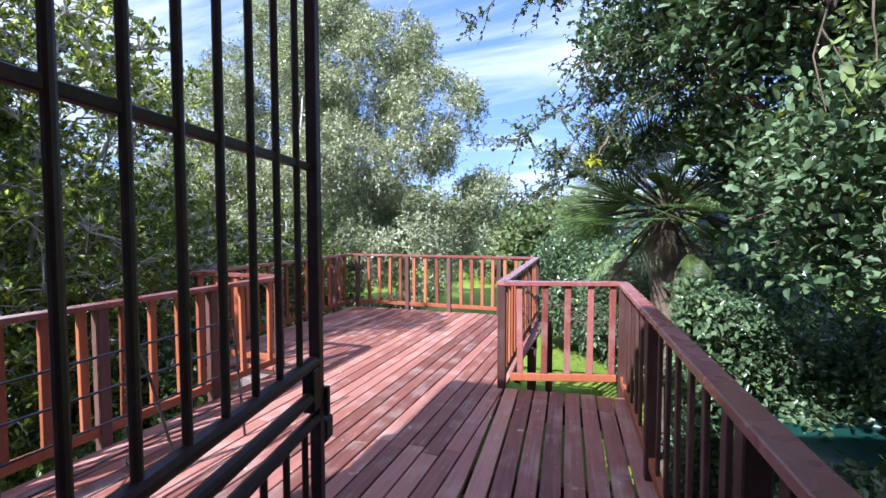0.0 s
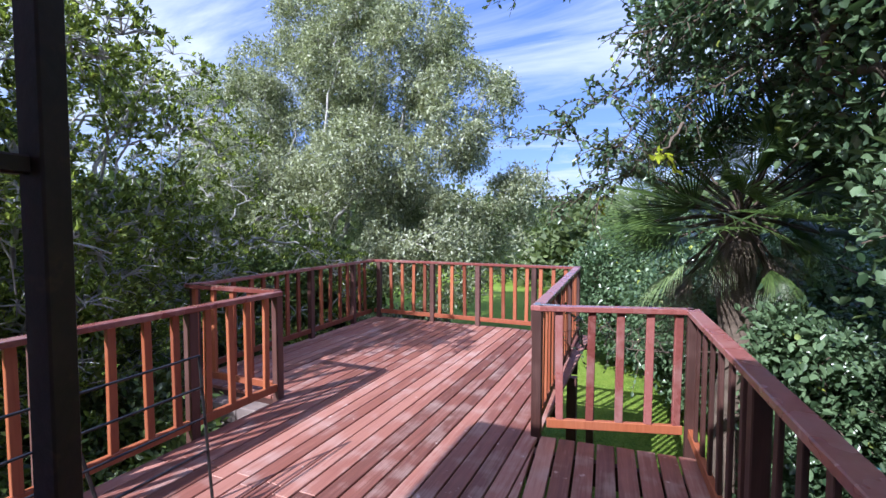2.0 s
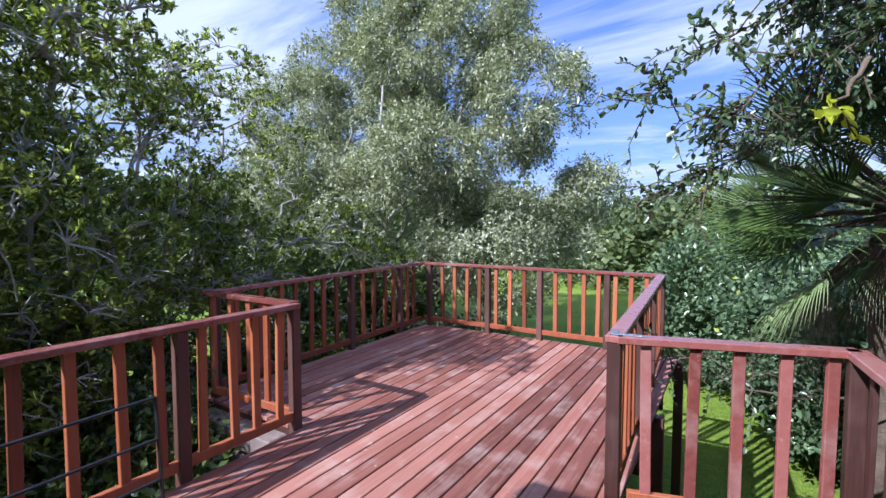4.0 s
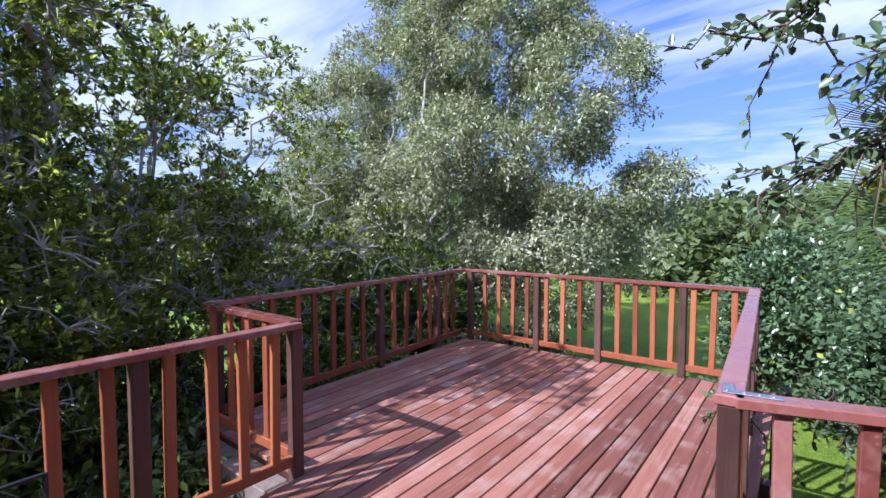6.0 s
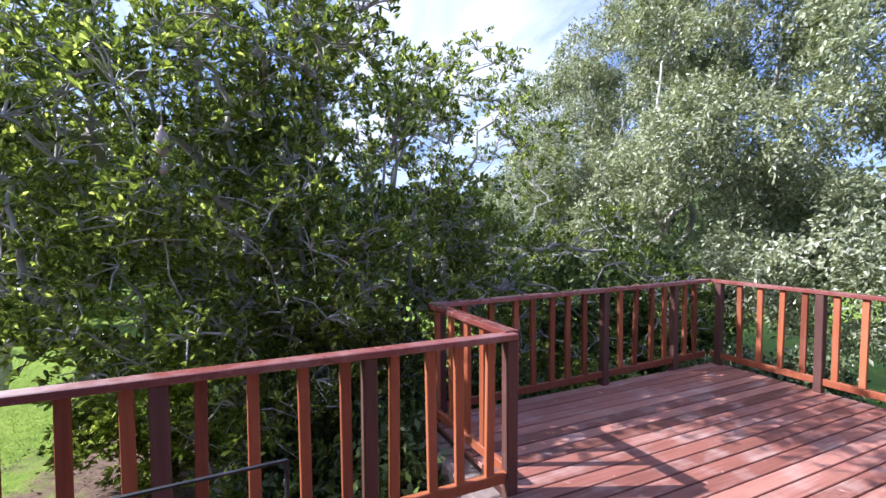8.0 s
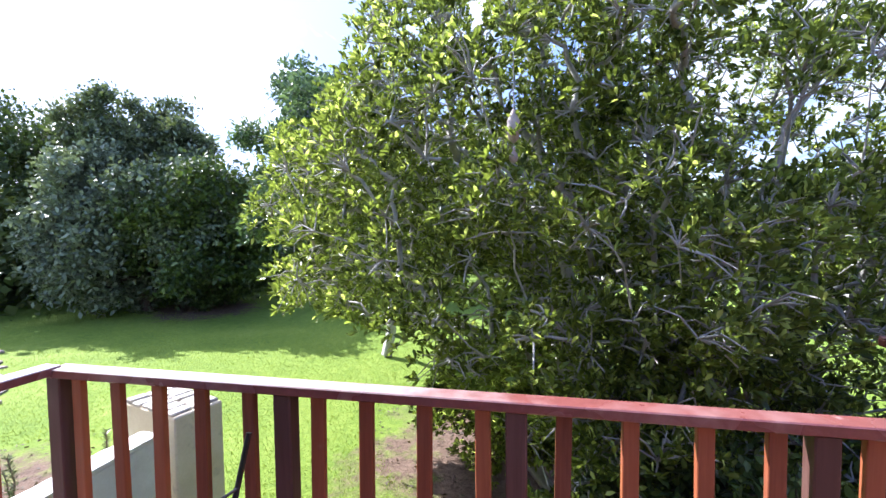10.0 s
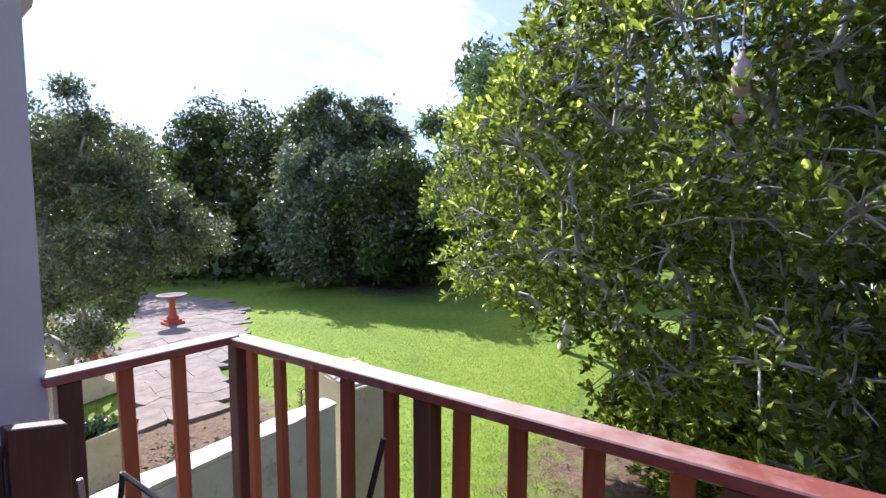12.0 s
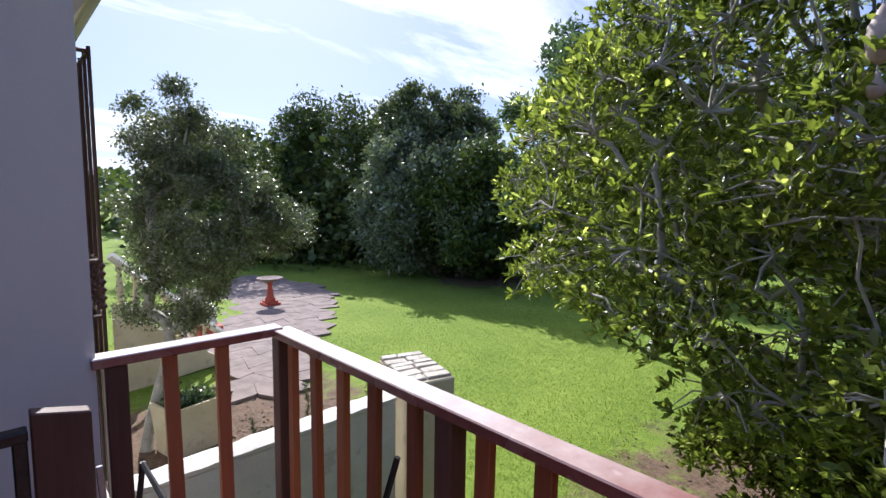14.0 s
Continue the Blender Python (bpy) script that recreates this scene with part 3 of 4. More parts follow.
house_box("roof", HX0 - 0.42, 4.2, -6.4, HY0 + 0.46, 2.95, 3.06, M_ROOF, "flat roof with a pale fascia", "roof")

# window pane in the west wall
glass = bpy.data.materials.new("window_glass")
glass.use_nodes = True
gb = glass.node_tree.nodes["Principled BSDF"]
gb.inputs["Base Color"].default_value = (0.9, 0.95, 0.95, 1)
gb.inputs["Roughness"].default_value = 0.02
gb.inputs["Transmission Weight"].default_value = 1.0
win = holder("window_1", (HX0 + 0.1, 0.3, 0.45), "glazed window with a brown wooden frame", "window", kind="structure")
bm = bmesh.new()
for cy, cz, sy, sz in ((0, 0.03, 1.2, 0.06), (0, 1.52, 1.2, 0.06), (-0.57, 0.775, 0.06, 1.43), (0.57, 0.775, 0.06, 1.43), (0, 0.775, 0.05, 1.43)):
    box(bm, (0, cy, cz), (0.06, sy, sz), bevel=0.004)
part("window_frame", bm, M_POST, win)
for cy in (-0.282, 0.282):
    bm = bmesh.new()
    box(bm, (0, cy, 0.775), (0.006, 0.512, 1.426))
    part("pane", bm, glass, win, "clear glass pane")

# security bars standing off the west wall
bars = holder("window_bars", (HX0 - 0.001, 0.86, 0.1), "rust-brown iron security bars with twisted ornaments", "security bars")
for z in (0.0, 0.86, 1.1, 1.96):
    bm = bmesh.new()
    rod(bm, (-0.10, 0, z), (-0.10, -1.15, z), 0.009, 6)
    rod(bm, (0, 0, z), (-0.10, 0, z), 0.009, 6)
    rod(bm, (0, -1.15, z), (-0.10, -1.15, z), 0.009, 6)
    part("hoop", bm, M_IRON, bars)
for k in range(11):
    bm = bmesh.new()
    y = -k * 0.115
    rod(bm, (-0.10, y, -0.02), (-0.10, y, 1.98), 0.008, 6)
    for q in range(6):
        z = 0.89 + q * 0.035
        lathe(bm, [(0.009, 0), (0.017, 0.012), (0.009, 0.026)], 8, (-0.10, y, z))
    part("bar", bm, M_IRON, bars)

# eaves piece on the corner of the house
eave = holder("eaves_moulding", (HX0 - 0.002, HY0, 2.05), "cream plaster eaves moulding below a dark gutter", "eaves")
bm = bmesh.new()
prof = [(0.0, 0.0), (-0.03, 0.05), (-0.05, 0.14), (-0.10, 0.2), (-0.10, 0.42), (0.0, 0.42)]
front = [bm.verts.new((x, -0.02, z)) for x, z in prof]
back = [bm.verts.new((x, -6.5, z)) for x, z in prof]
bm.faces.new(front)
bm.faces.new(back[::-1])
for k in range(len(prof)):
    bm.faces.new((front[k], back[k], back[(k + 1) % len(prof)], front[(k + 1) % len(prof)]))
bmesh.ops.recalc_face_normals(bm, faces=bm.faces)
part("moulding", bm, M_CREAM, eave)
bm = bmesh.new()
rod(bm, (-0.13, 0.03, 0.29), (-0.13, -6.5, 0.29), 0.05, 14)
part("gutter", bm, M_ROOF, eave, "white half-round gutter")
bm = bmesh.new()
rod(bm, (-0.085, 0.045, 0.23), (-0.15, 0.045, 0.25), 0.016, 8)
part("clip", bm, M_BLACK, eave)

# ---------------- iron gate ----------------
gate = holder("security_gate", (-1.045, 0.985, 0.0), "open rust-brown iron security gate with upright bars", "gate")
GATE_W = 1.225
gate.rotation_euler = (0, 0, math.atan2(2.172 - 0.98, -1.338 + 1.07) )
GB = [0.0 + GATE_W - 0.093 * k for k in range(1, 13)]


def bar_part(name, a, b, r, sq=False, label=""):
    bm = bmesh.new()
    if sq:
        a, b = Vector(a), Vector(b)
        box(bm, (a + b) / 2, (max(abs(b.x - a.x), r * 2), r * 2, max(abs(b.z - a.z), r * 2)), bevel=0.002)
    else:
        rod(bm, a, b, r, 10)
    return part(name, bm, M_IRON, gate, label)


bar_part("stile", (GATE_W, 0, 0.04), (GATE_W, 0, 2.08), 0.0135, True)
bar_part("stile", (0.0, 0, 0.04), (0.0, 0, 2.08), 0.0135, True)
bar_part("top_rail", (0.015, 0, 2.08), (GATE_W - 0.015, 0, 2.08), 0.012, True)
bar_part("bottom_rail", (0.015, 0, 0.08), (GATE_W - 0.015, 0, 0.08), 0.012, True)
bar_part("crossbar", (0.013, 0.006, 1.52), (GATE_W - 0.013, 0.006, 1.52), 0.0085, True)
for z, r in ((1.062, 0.0155), (0.985, 0.0145), (0.925, 0.0145)):
    bar_part("middle_rail", (0.014, 0, z), (GATE_W - 0.014, 0, z), r, False, "thick round middle rail")
for s in GB:
    bar_part("bar", (s, 0, 1.075), (s, 0, 2.07), 0.0075)
    bar_part("bar", (s + 0.02, 0, 0.09), (s + 0.02, 0, 0.915), 0.0075)
bm = bmesh.new()
box(bm, (GATE_W - 0.033, 0, 1.0), (0.036, 0.03, 0.10), bevel=0.003)
box(bm, (GATE_W + 0.022, 0, 0.955), (0.018, 0.045, 0.07), bevel=0.002)
part("lock_box", bm, M_BLACK, gate, "black steel lock box")
lock = holder("padlock", (0, 0, 0), "black padlock hanging from the gate", "padlock")
lock.matrix_basis = Matrix.Translation(gate.location) @ pose(0, 0, 0, 0, 0, math.degrees(gate.rotation_euler.z)) @ Matrix.Translation((GATE_W + 0.046, -0.002, 0.875))
bm = bmesh.new()
box(bm, (0, 0, 0.0), (0.05, 0.026, 0.06), bevel=0.006)
part("body", bm, M_BLACK, lock)
bm = bmesh.new()
for k in range(8):
    a0, a1 = math.pi * k / 8, math.pi * (k + 1) / 8
    rod(bm, (0.016 * math.cos(a0), 0, 0.05 + 0.018 * math.sin(a0)), (0.016 * math.cos(a1), 0, 0.05 + 0.018 * math.sin(a1)), 0.0036, 6)
for sx in (-0.016, 0.016):
    rod(bm, (sx, 0, 0.028), (sx, 0, 0.052), 0.0036, 6)
part("shackle", bm, M_STEEL, lock, "bright steel shackle")

# ---------------- wire rack by the railing, rods, stubs ----------------
rack = holder("wire_rack", (-3.0, 2.75, 0.0), "thin dark wire rack with four long bars on the deck", "rack")


def wire(name, pts, r=0.006, parent=rack, mat=M_WIRE, label=""):
    bm = bmesh.new()
    for a, b in zip(pts, pts[1:]):
        rod(bm, a, b, r, 6)
    return part(name, bm, mat, parent, label)


wire("leg", [(0.0, 0.91, 0.768), (0.10, 0.89, 0.005)], 0.008)
wire("leg", [(-0.03, -0.95, 0.72), (0.06, -0.95, 0.005)], 0.008)
for z in (0.766, 0.60, 0.44, 0.27):
    t = (0.768 - z) / 0.76
    wire("bar", [(0.1 * t, 0.91 - 0.02 * t, z), (0.1 * t - 0.03, -0.95, z - 0.05)], 0.007)
wire("brace", [(-0.04, 0.30, 0.70), (0.06, 0.42, 0.005)], 0.008)
chain = holder("hook_chain", (-3.06, 2.98, 0.0), "black chain of small hooks hanging on the wire rack", "chain")
bm = bmesh.new()
for k in range(7):
    z = 0.64 - k * 0.085
    for q in range(6):
        a0, a1 = radians(-30 + q * 42), radians(-30 + (q + 1) * 42)
        sgn = 1 if k % 2 else -1
        rod(bm, (0, sgn * 0.022 * math.sin(a0), z + 0.03 * math.cos(a0)), (0, sgn * 0.022 * math.sin(a1), z + 0.03 * math.cos(a1)), 0.005, 5)
part("links", bm, M_BLACK, chain)
wire("rod", [(0, 0.03, 0.68), (0.03, 0.03, 0.004)], 0.007, chain)
pole = holder("black_rod", (-3.5, 2.36, 0.0), "thin black metal rod leaning on the railing", "rod")
wire("shaft", [(0, 0, 0.783), (0.10, -0.03, 0.45), (0.16, -0.1, 0.004)], 0.010, pole, M_BLACK)
wire("spoke", [(0.05, -0.01, 0.62), (0.36, -0.22, 0.50)], 0.006, pole, M_WIRE)

stub = holder("gate_post", (-2.865, 1.73, 0.0), "dark wooden stub post with a slanting top", "post")
bm = bmesh.new()
box(bm, (0, 0, 0.45), (0.125, 0.05, 0.9), bevel=0.004)
for v in bm.verts:
    if v.co.z > 0.8:
        v.co.z += 0.03 * (1 - v.co.x / 0.0625) * -0.5 + 0.02
part("shaft", bm, M_POST, stub)
stand = holder("iron_stand", (-2.735, 1.74, 0.0), "dark folded iron stand beside the stub post", "stand")
bm = bmesh.new()
for x, h in ((-0.045, 0.86), (0.02, 0.86)):
    box(bm, (x, 0, h / 2), (0.03, 0.04, h), bevel=0.004)
box(bm, (-0.012, 0, 0.865), (0.10, 0.045, 0.03), bevel=0.004)
part("frame", bm, M_BLACK, stand)
strip = holder("steel_strip", (-2.95, 1.80, 0.0), "thin bright steel strip leaning on the stub post", "strip")
bm = bmesh.new()
box(bm, (0, 0, 0.375), (0.016, 0.012, 0.75), bevel=0.002, ry=3)
part("strip", bm, M_STEEL, strip)
low = holder("short_post", (-2.99, 2.32, 0.0), "short square wooden post on the deck", "post")
bm = bmesh.new()
box(bm, (0, 0, 0.265), (0.09, 0.09, 0.53), bevel=0.006)
part("shaft", bm, M_POST, low)
# stonework and a white pipe end below the step of the railing
block = holder("retaining_wall", (-4.2, 4.86, GROUND), "old grey stone block wall under the railing step", "wall", kind="structure")
rs = random.Random(5)
for row in range(9):
    x = -0.52 + (0.12 if row % 2 else 0)
    while x < 0.5:
        w = min(rs.uniform(0.2, 0.3), 0.56 - x)
        bm = bmesh.new()
        box(bm, (x + w / 2, rs.uniform(-0.008, 0.008), 0.085 + row * 0.17), (w - 0.012, 0.17, 0.158), bevel=0.008)
        part("stone", bm, M_STONE, block)
        x += w
pipe = holder("white_stone", (-3.78, 4.28, -0.17), "white painted stone lump on the ledge", "stone")
bm = bmesh.new()
bmesh.ops.create_icosphere(bm, subdivisions=2, radius=0.09, matrix=Matrix.Diagonal((0.8, 1.3, 0.7, 1)))
for v in bm.verts:
    v.co += v.co.normalized() * 0.02 * noise.noise(v.co * 14)
part("stone", bm, M_WHITE, pipe)
ledge = house_box("ledge", -3.95, -3.66, 3.9, 4.76, GROUND, -0.235, M_STONE, "rough stone ledge beside the deck", "ledge")

# ---------------- garden: wall, pillar, planter, bath, patio ----------------
def thing(name, at, bm, mat, label, cat, piece):
    root = holder(name, at, label, cat)
    part(piece, bm, mat, root)
    return root


gw = holder("garden_wall", (-4.0, 0.46, GROUND), "low white painted garden wall with a worn top", "wall", kind="structure")
bm = bmesh.new()
box(bm, (-0.02, 0, 0.76), (1.9, 0.16, 1.52), bevel=0.012)
part("wall", bm, M_WHITE, gw)
rs = random.Random(8)
# one worn top with wavy edges
bm = bmesh.new()
rows = []
for k in range(49):
    x = -0.965 + k * 1.9 / 48
    w = 0.088 + 0.012 * noise.noise(Vector((x * 6, 1, 0)))
    z = 1.556 + 0.014 * noise.noise(Vector((x * 7, 4, 0)))
    rows.append([bm.verts.new(p) for p in ((x, -w, 1.522), (x, -w - 0.002, z - 0.008), (x, -w * 0.4, z + 0.006), (x, w * 0.4, z + 0.004), (x, w + 0.002, z - 0.008), (x, w, 1.522))])
for p, q in zip(rows, rows[1:]):
    for m in range(6):
        bm.faces.new((p[m], p[(m + 1) % 6], q[(m + 1) % 6], q[m]))
bm.faces.new(rows[0][::-1])
bm.faces.new(rows[-1])
bmesh.ops.recalc_face_normals(bm, faces=bm.faces)
part("coping", bm, M_WHITE, gw, "worn uneven coping")
pil = holder("garden_pillar", (-5.3, 0.38, GROUND), "cream and white masonry pillar with loose stones on top", "pillar")
pil.rotation_euler = (0, 0, radians(-16))
bm = bmesh.new()
box(bm, (0, 0, 0.83), (0.40, 0.68, 1.66), bevel=0.012)
part("shaft", bm, M_CREAM, pil)
y = -0.33
for k in range(6):
    d = rs.uniform(0.09, 0.13)
    cut = rs.uniform(-0.05, 0.05)
    for xa, xb in ((-0.195, cut - 0.004), (cut + 0.004, 0.195)):
        bm = bmesh.new()
        box(bm, ((xa + xb) / 2 + rs.uniform(-0.006, 0.006), y + d / 2, 1.668), (xb - xa, d - 0.008, rs.uniform(0.022, 0.05)), rz=rs.uniform(-5, 5), bevel=0.009)
        part("stone", bm, M_STONEP, pil)
    y += d
    if y > 0.27:
        break
pl = holder("planter", (-4.42, -2.85, GROUND), "rectangular cream planter filled with low green plants", "planter")
pl.rotation_euler = (0, 0, radians(12))
bm = bmesh.new()
outer = [bm.verts.new((sx * 0.28, sy * 0.22, 0)) for sx, sy in ((-1, -1), (1, -1), (1, 1), (-1, 1))]
rim = [bm.verts.new((sx * 0.33, sy * 0.26, 0.62)) for sx, sy in ((-1, -1), (1, -1), (1, 1), (-1, 1))]
rin = [bm.verts.new((sx * 0.295, sy * 0.225, 0.62)) for sx, sy in ((-1, -1), (1, -1), (1, 1), (-1, 1))]
inn = [bm.verts.new((sx * 0.285, sy * 0.215, 0.53)) for sx, sy in ((-1, -1), (1, -1), (1, 1), (-1, 1))]
for r0, r1 in ((outer, rim), (rim, rin), (rin, inn)):
    for k in range(4):
        bm.faces.new((r0[k], r0[(k + 1) % 4], r1[(k + 1) % 4], r1[k]))
bm.faces.new(outer[::-1])
part("box", bm, M_CREAM, pl)
bm = bmesh.new()
box(bm, (0, 0, 0.52), (0.57, 0.43, 0.02))
part("soil", bm, M_SOIL, pl)
rng = np.random.default_rng(31)
n = 900
b0 = np.stack([rng.uniform(-0.27, 0.27, n), rng.uniform(-0.2, 0.2, n), 0.54 + rng.uniform(0, 0.13, n)], 1)
leaves("foliage", b0, rng.normal(size=(n, 3)) + np.array([0, 0, 0.8]), 0.06, 0.03, L_GLOSSY, pl, rng)

bath = holder("bird_bath", (-8.62, -9.85, GROUND), "terracotta bird bath with a shallow round bowl", "bird bath")
bm = bmesh.new()
box(bm, (0, 0, 0.05), (0.44, 0.44, 0.10), bevel=0.01)
box(bm, (0, 0, 0.13), (0.34, 0.34, 0.06), bevel=0.01)
part("plinth", bm, M_TERRA, bath)
bm = bmesh.new()
lathe(bm, [(0.15, 0.16), (0.15, 0.22), (0.11, 0.26), (0.075, 0.45), (0.065, 0.62), (0.09, 0.68), (0.13, 0.71)], 24)
part("stem", bm, M_TERRA, bath)
bm = bmesh.new()
lathe(bm, [(0.10, 0.71), (0.22, 0.74), (0.36, 0.80), (0.38, 0.83), (0.35, 0.83), (0.30, 0.80), (0.1, 0.775), (0.01, 0.77)], 32)
part("bowl", bm, M_STONE, bath, "pale worn bowl")

urn = holder("garden_urn", (-6.2, -7.65, GROUND), "white urn on a red square plinth", "urn")
bm = bmesh.new()
box(bm, (0, 0, 0.14), (0.48, 0.48, 0.28), bevel=0.01)
part("plinth", bm, M_TERRA, urn)
bm = bmesh.new()
lathe(bm, [(0.17, 0.28), (0.19, 0.36), (0.15, 0.42), (0.18, 0.58), (0.16, 0.68), (0.09, 0.73), (0.12, 0.8), (0.08, 0.9), (0.02, 0.93)], 20)
part("body", bm, M_WHITE, urn)

# stone patio: irregular flags in a bed of soil
patio_edge = [(-9.9, -8.5), (-8.9, -6.9), (-7.9, -5.9), (-7.1, -4.7), (-6.6, -3.6), (-6.0, -3.4), (-5.5, -3.9), (-5.6, -6.3), (-5.6, -9.5), (-7.2, -13.5), (-10.5, -15.8), (-11.4, -12.0), (-10.8, -9.8)]


def inside(x, y, poly):
    hit = False
    for (xa, ya), (xb, yb) in zip(poly, poly[1:] + poly[:1]):
        if (ya > y) != (yb > y) and x < (xb - xa) * (y - ya) / (yb - ya) + xa:
            hit = not hit
    return hit


patio = holder("patio", (-8.0, -8.0, GROUND), "rough grey-pink flagstone patio around the bird bath", "patio", kind="structure")
rs = random.Random(77)
cell = 0.38
for i in range(20):
    for j in range(43):
        jit = lambda a, b: (random.Random(a * 91 + b * 17).uniform(-0.34, 0.34), random.Random(a * 13 + b * 57 + 5).uniform(-0.34, 0.34))
        cs = []
        for a, b in ((i, j), (i + 1, j), (i + 1, j + 1), (i, j + 1)):
            ja = jit(a, b)
            cs.append((-12.2 + (a + ja[0]) * cell, -16.4 + (b + ja[1]) * cell))
        cx, cy = sum(c[0] for c in cs) / 4, sum(c[1] for c in cs) / 4
        if not inside(cx, cy, patio_edge):
            continue
        bm = bmesh.new()
        zt = rs.uniform(0.024, 0.034)
        # corners cut off unevenly
        pts = []
        for q in range(4):
            p0, p1 = Vector((*cs[q], 0)), Vector((*cs[(q + 1) % 4], 0))
            pts += [p0.lerp(p1, rs.uniform(0.02, 0.09)), p0.lerp(p1, rs.uniform(0.91, 0.98))]
        mid = Vector((cx, cy, 0))
        lo = [bm.verts.new((*(mid + (p - mid) * 0.99).to_2d(), -0.02)) for p in pts]
        hi = [bm.verts.new((*(mid + (p - mid) * 0.985).to_2d(), zt)) for p in pts]
        bm.faces.new(hi)
        for q in range(8):
            bm.faces.new((lo[q], lo[(q + 1) % 8], hi[(q + 1) % 8], hi[q]))
        bmesh.ops.translate(bm, verts=bm.verts, vec=(8.0, 8.0, 0))
        part("flagstone", bm, M_STONE, patio)

# balustrade of a stair behind the small tree
bal = holder("stair_balustrade", (-4.1, -5.35, GROUND), "cream stair balustrade with a white coping", "balustrade")
ax, ay = -1.75, -0.45
zt0, zt1 = 2.2, 0.55
bm = bmesh.new()
q0 = [(-0.0, 0.09, 0.0), (0, 0.09, zt0 - 0.75), (ax, ay + 0.09, zt1 - 0.5), (ax, ay + 0.09, 0)]
f = [bm.verts.new(p) for p in q0]
g = [bm.verts.new((p[0], p[1] - 0.18, p[2])) for p in q0]
bm.faces.new(f)
bm.faces.new(g[::-1])
for k in range(4):
    bm.faces.new((f[k], g[k], g[(k + 1) % 4], f[(k + 1) % 4]))
bmesh.ops.recalc_face_normals(bm, faces=bm.faces)
part("base_wall", bm, M_CREAM, bal)
bm = bmesh.new()
rod(bm, (0, 0, zt0), (ax, ay, zt1), 0.07, 4)
part("coping", bm, M_WHITE, bal, "white sloping coping")
for k in range(8):
    t = (k + 0.5) / 8
    bm = bmesh.new()
    zb = zt0 - 0.76 + (zt1 - 0.5 - zt0 + 0.75) * t
    zc = zt0 + (zt1 - zt0) * t - 0.04
    s = zc - zb
    lathe(bm, [(0.055, 0), (0.055, 0.08 * s), (0.03, 0.14 * s), (0.062, 0.4 * s), (0.035, 0.7 * s), (0.028, 0.85 * s), (0.05, 0.9 * s), (0.05, s)], 10, (ax * t, ay * t, zb))
    part("baluster", bm, M_CREAM, bal)
bwall = house_box("garden_house_wall", -4.05, -3.0, -6.2, -5.95, GROUND, 1.0, M_CREAM, "cream wall beside the garden stair")

# spiky weeds in the flower bed
def weed(x, y, h, seed):
    rng = np.random.default_rng(seed)
    root = holder("weed", (x, y, GROUND), "tall spiky weed with a bristly stem", "plant", "weeds in the bed")
    p = bend((0, 0, 0), (rng.uniform(-0.08, 0.08), rng.uniform(-0.08, 0.08), h), rng, 0.03, 6)
    tubes("stem", [(p, np.linspace(0.012, 0.005, 6))], M_BARKD, root)
    m = int(h * 320)
    t = rng.uniform(0.08, 1, m)
    b = np.stack([np.interp(t, np.linspace(0, 1, 6), p[:, k]) for k in range(3)], 1)
    d = rng.normal(size=(m, 3))
    d[:, 2] = np.abs(d[:, 2]) * 0.6 + 0.5
    leaves("leaf_spikes", b, d, 0.055, 0.009, L_OLIVE, root, rng, 0, "small")


for k, (x, y, h) in enumerate(((-5.35, -0.35, 1.35), (-5.0, -0.9, 1.25), (-4.75, -0.75, 1.0), (-4.55, -1.1, 0.9), (-6.05, -1.2, 0.8), (-4.1, -0.9, 0.8), (-5.75, -2.0, 0.6))):
    weed(x, y, h, 40 + k)

# ---------------- water tank ----------------
tank = holder("water_tank", (1.28, 5.6, GROUND), "dark green plastic water tank with ribbed sides", "water tank")
bm = bmesh.new()
prof = [(0.70, 0.0)]
for k in range(7):
    z = 0.08 + k * 0.17
    prof += [(0.70, z), (0.72, z + 0.03), (0.72, z + 0.08), (0.70, z + 0.11)]
prof += [(0.70, 1.28), (0.66, 1.35), (0.35, 1.47), (0.22, 1.5)]
lathe(bm, prof, 40)
part("body", bm, M_TANK, tank)
bm = bmesh.new()
lathe(bm, [(0.24, 1.49), (0.24, 1.54), (0.2, 1.56)], 24)
part("lid", bm, M_TANK, tank)
cloth = holder("blue_sheet", (0.78, 6.2, GROUND + 1.30), "crumpled bright blue plastic sheet on the tank", "sheet")
bm = bmesh.new()
bmesh.ops.create_grid(bm, x_segments=12, y_segments=12, size=0.22)
for v in bm.verts:
    v.co.z = 0.09 + 0.12 * noise.noise(v.co * 5) - 0.3 * (v.co.x ** 2)
ob = part("sheet", bm, M_BLUE, cloth)
sol = ob.modifiers.new("thickness", "SOLIDIFY")
sol.thickness = 0.006

# ---------------- trees ----------------
def on_deck(p):
    x, y, z = p[:, 0], p[:, 1], p[:, 2]
    a = (x > XL - 0.22) & (x < 0.0) & (y > 0.4) & (y < YF + 0.2)
    b = (x > XLL - 0.2) & (x < XR + 0.2) & (y > YJ - 0.2) & (y < YF + 0.25)
    return (a | b) & (z < 2.7)


def under_crown(p):
    """Free of leaves: the deck, and the open ground below the southern half of the crown."""
    return on_deck(p) | (p[:, 0] > -3.9) | ((p[:, 1] < 3.9) & (p[:, 2] < np.minimum(0.55, (3.9 - p[:, 1]) * 0.7 - 0.9) + 0.15 * np.sin(p[:, 0] * 3 + p[:, 1] * 4)))


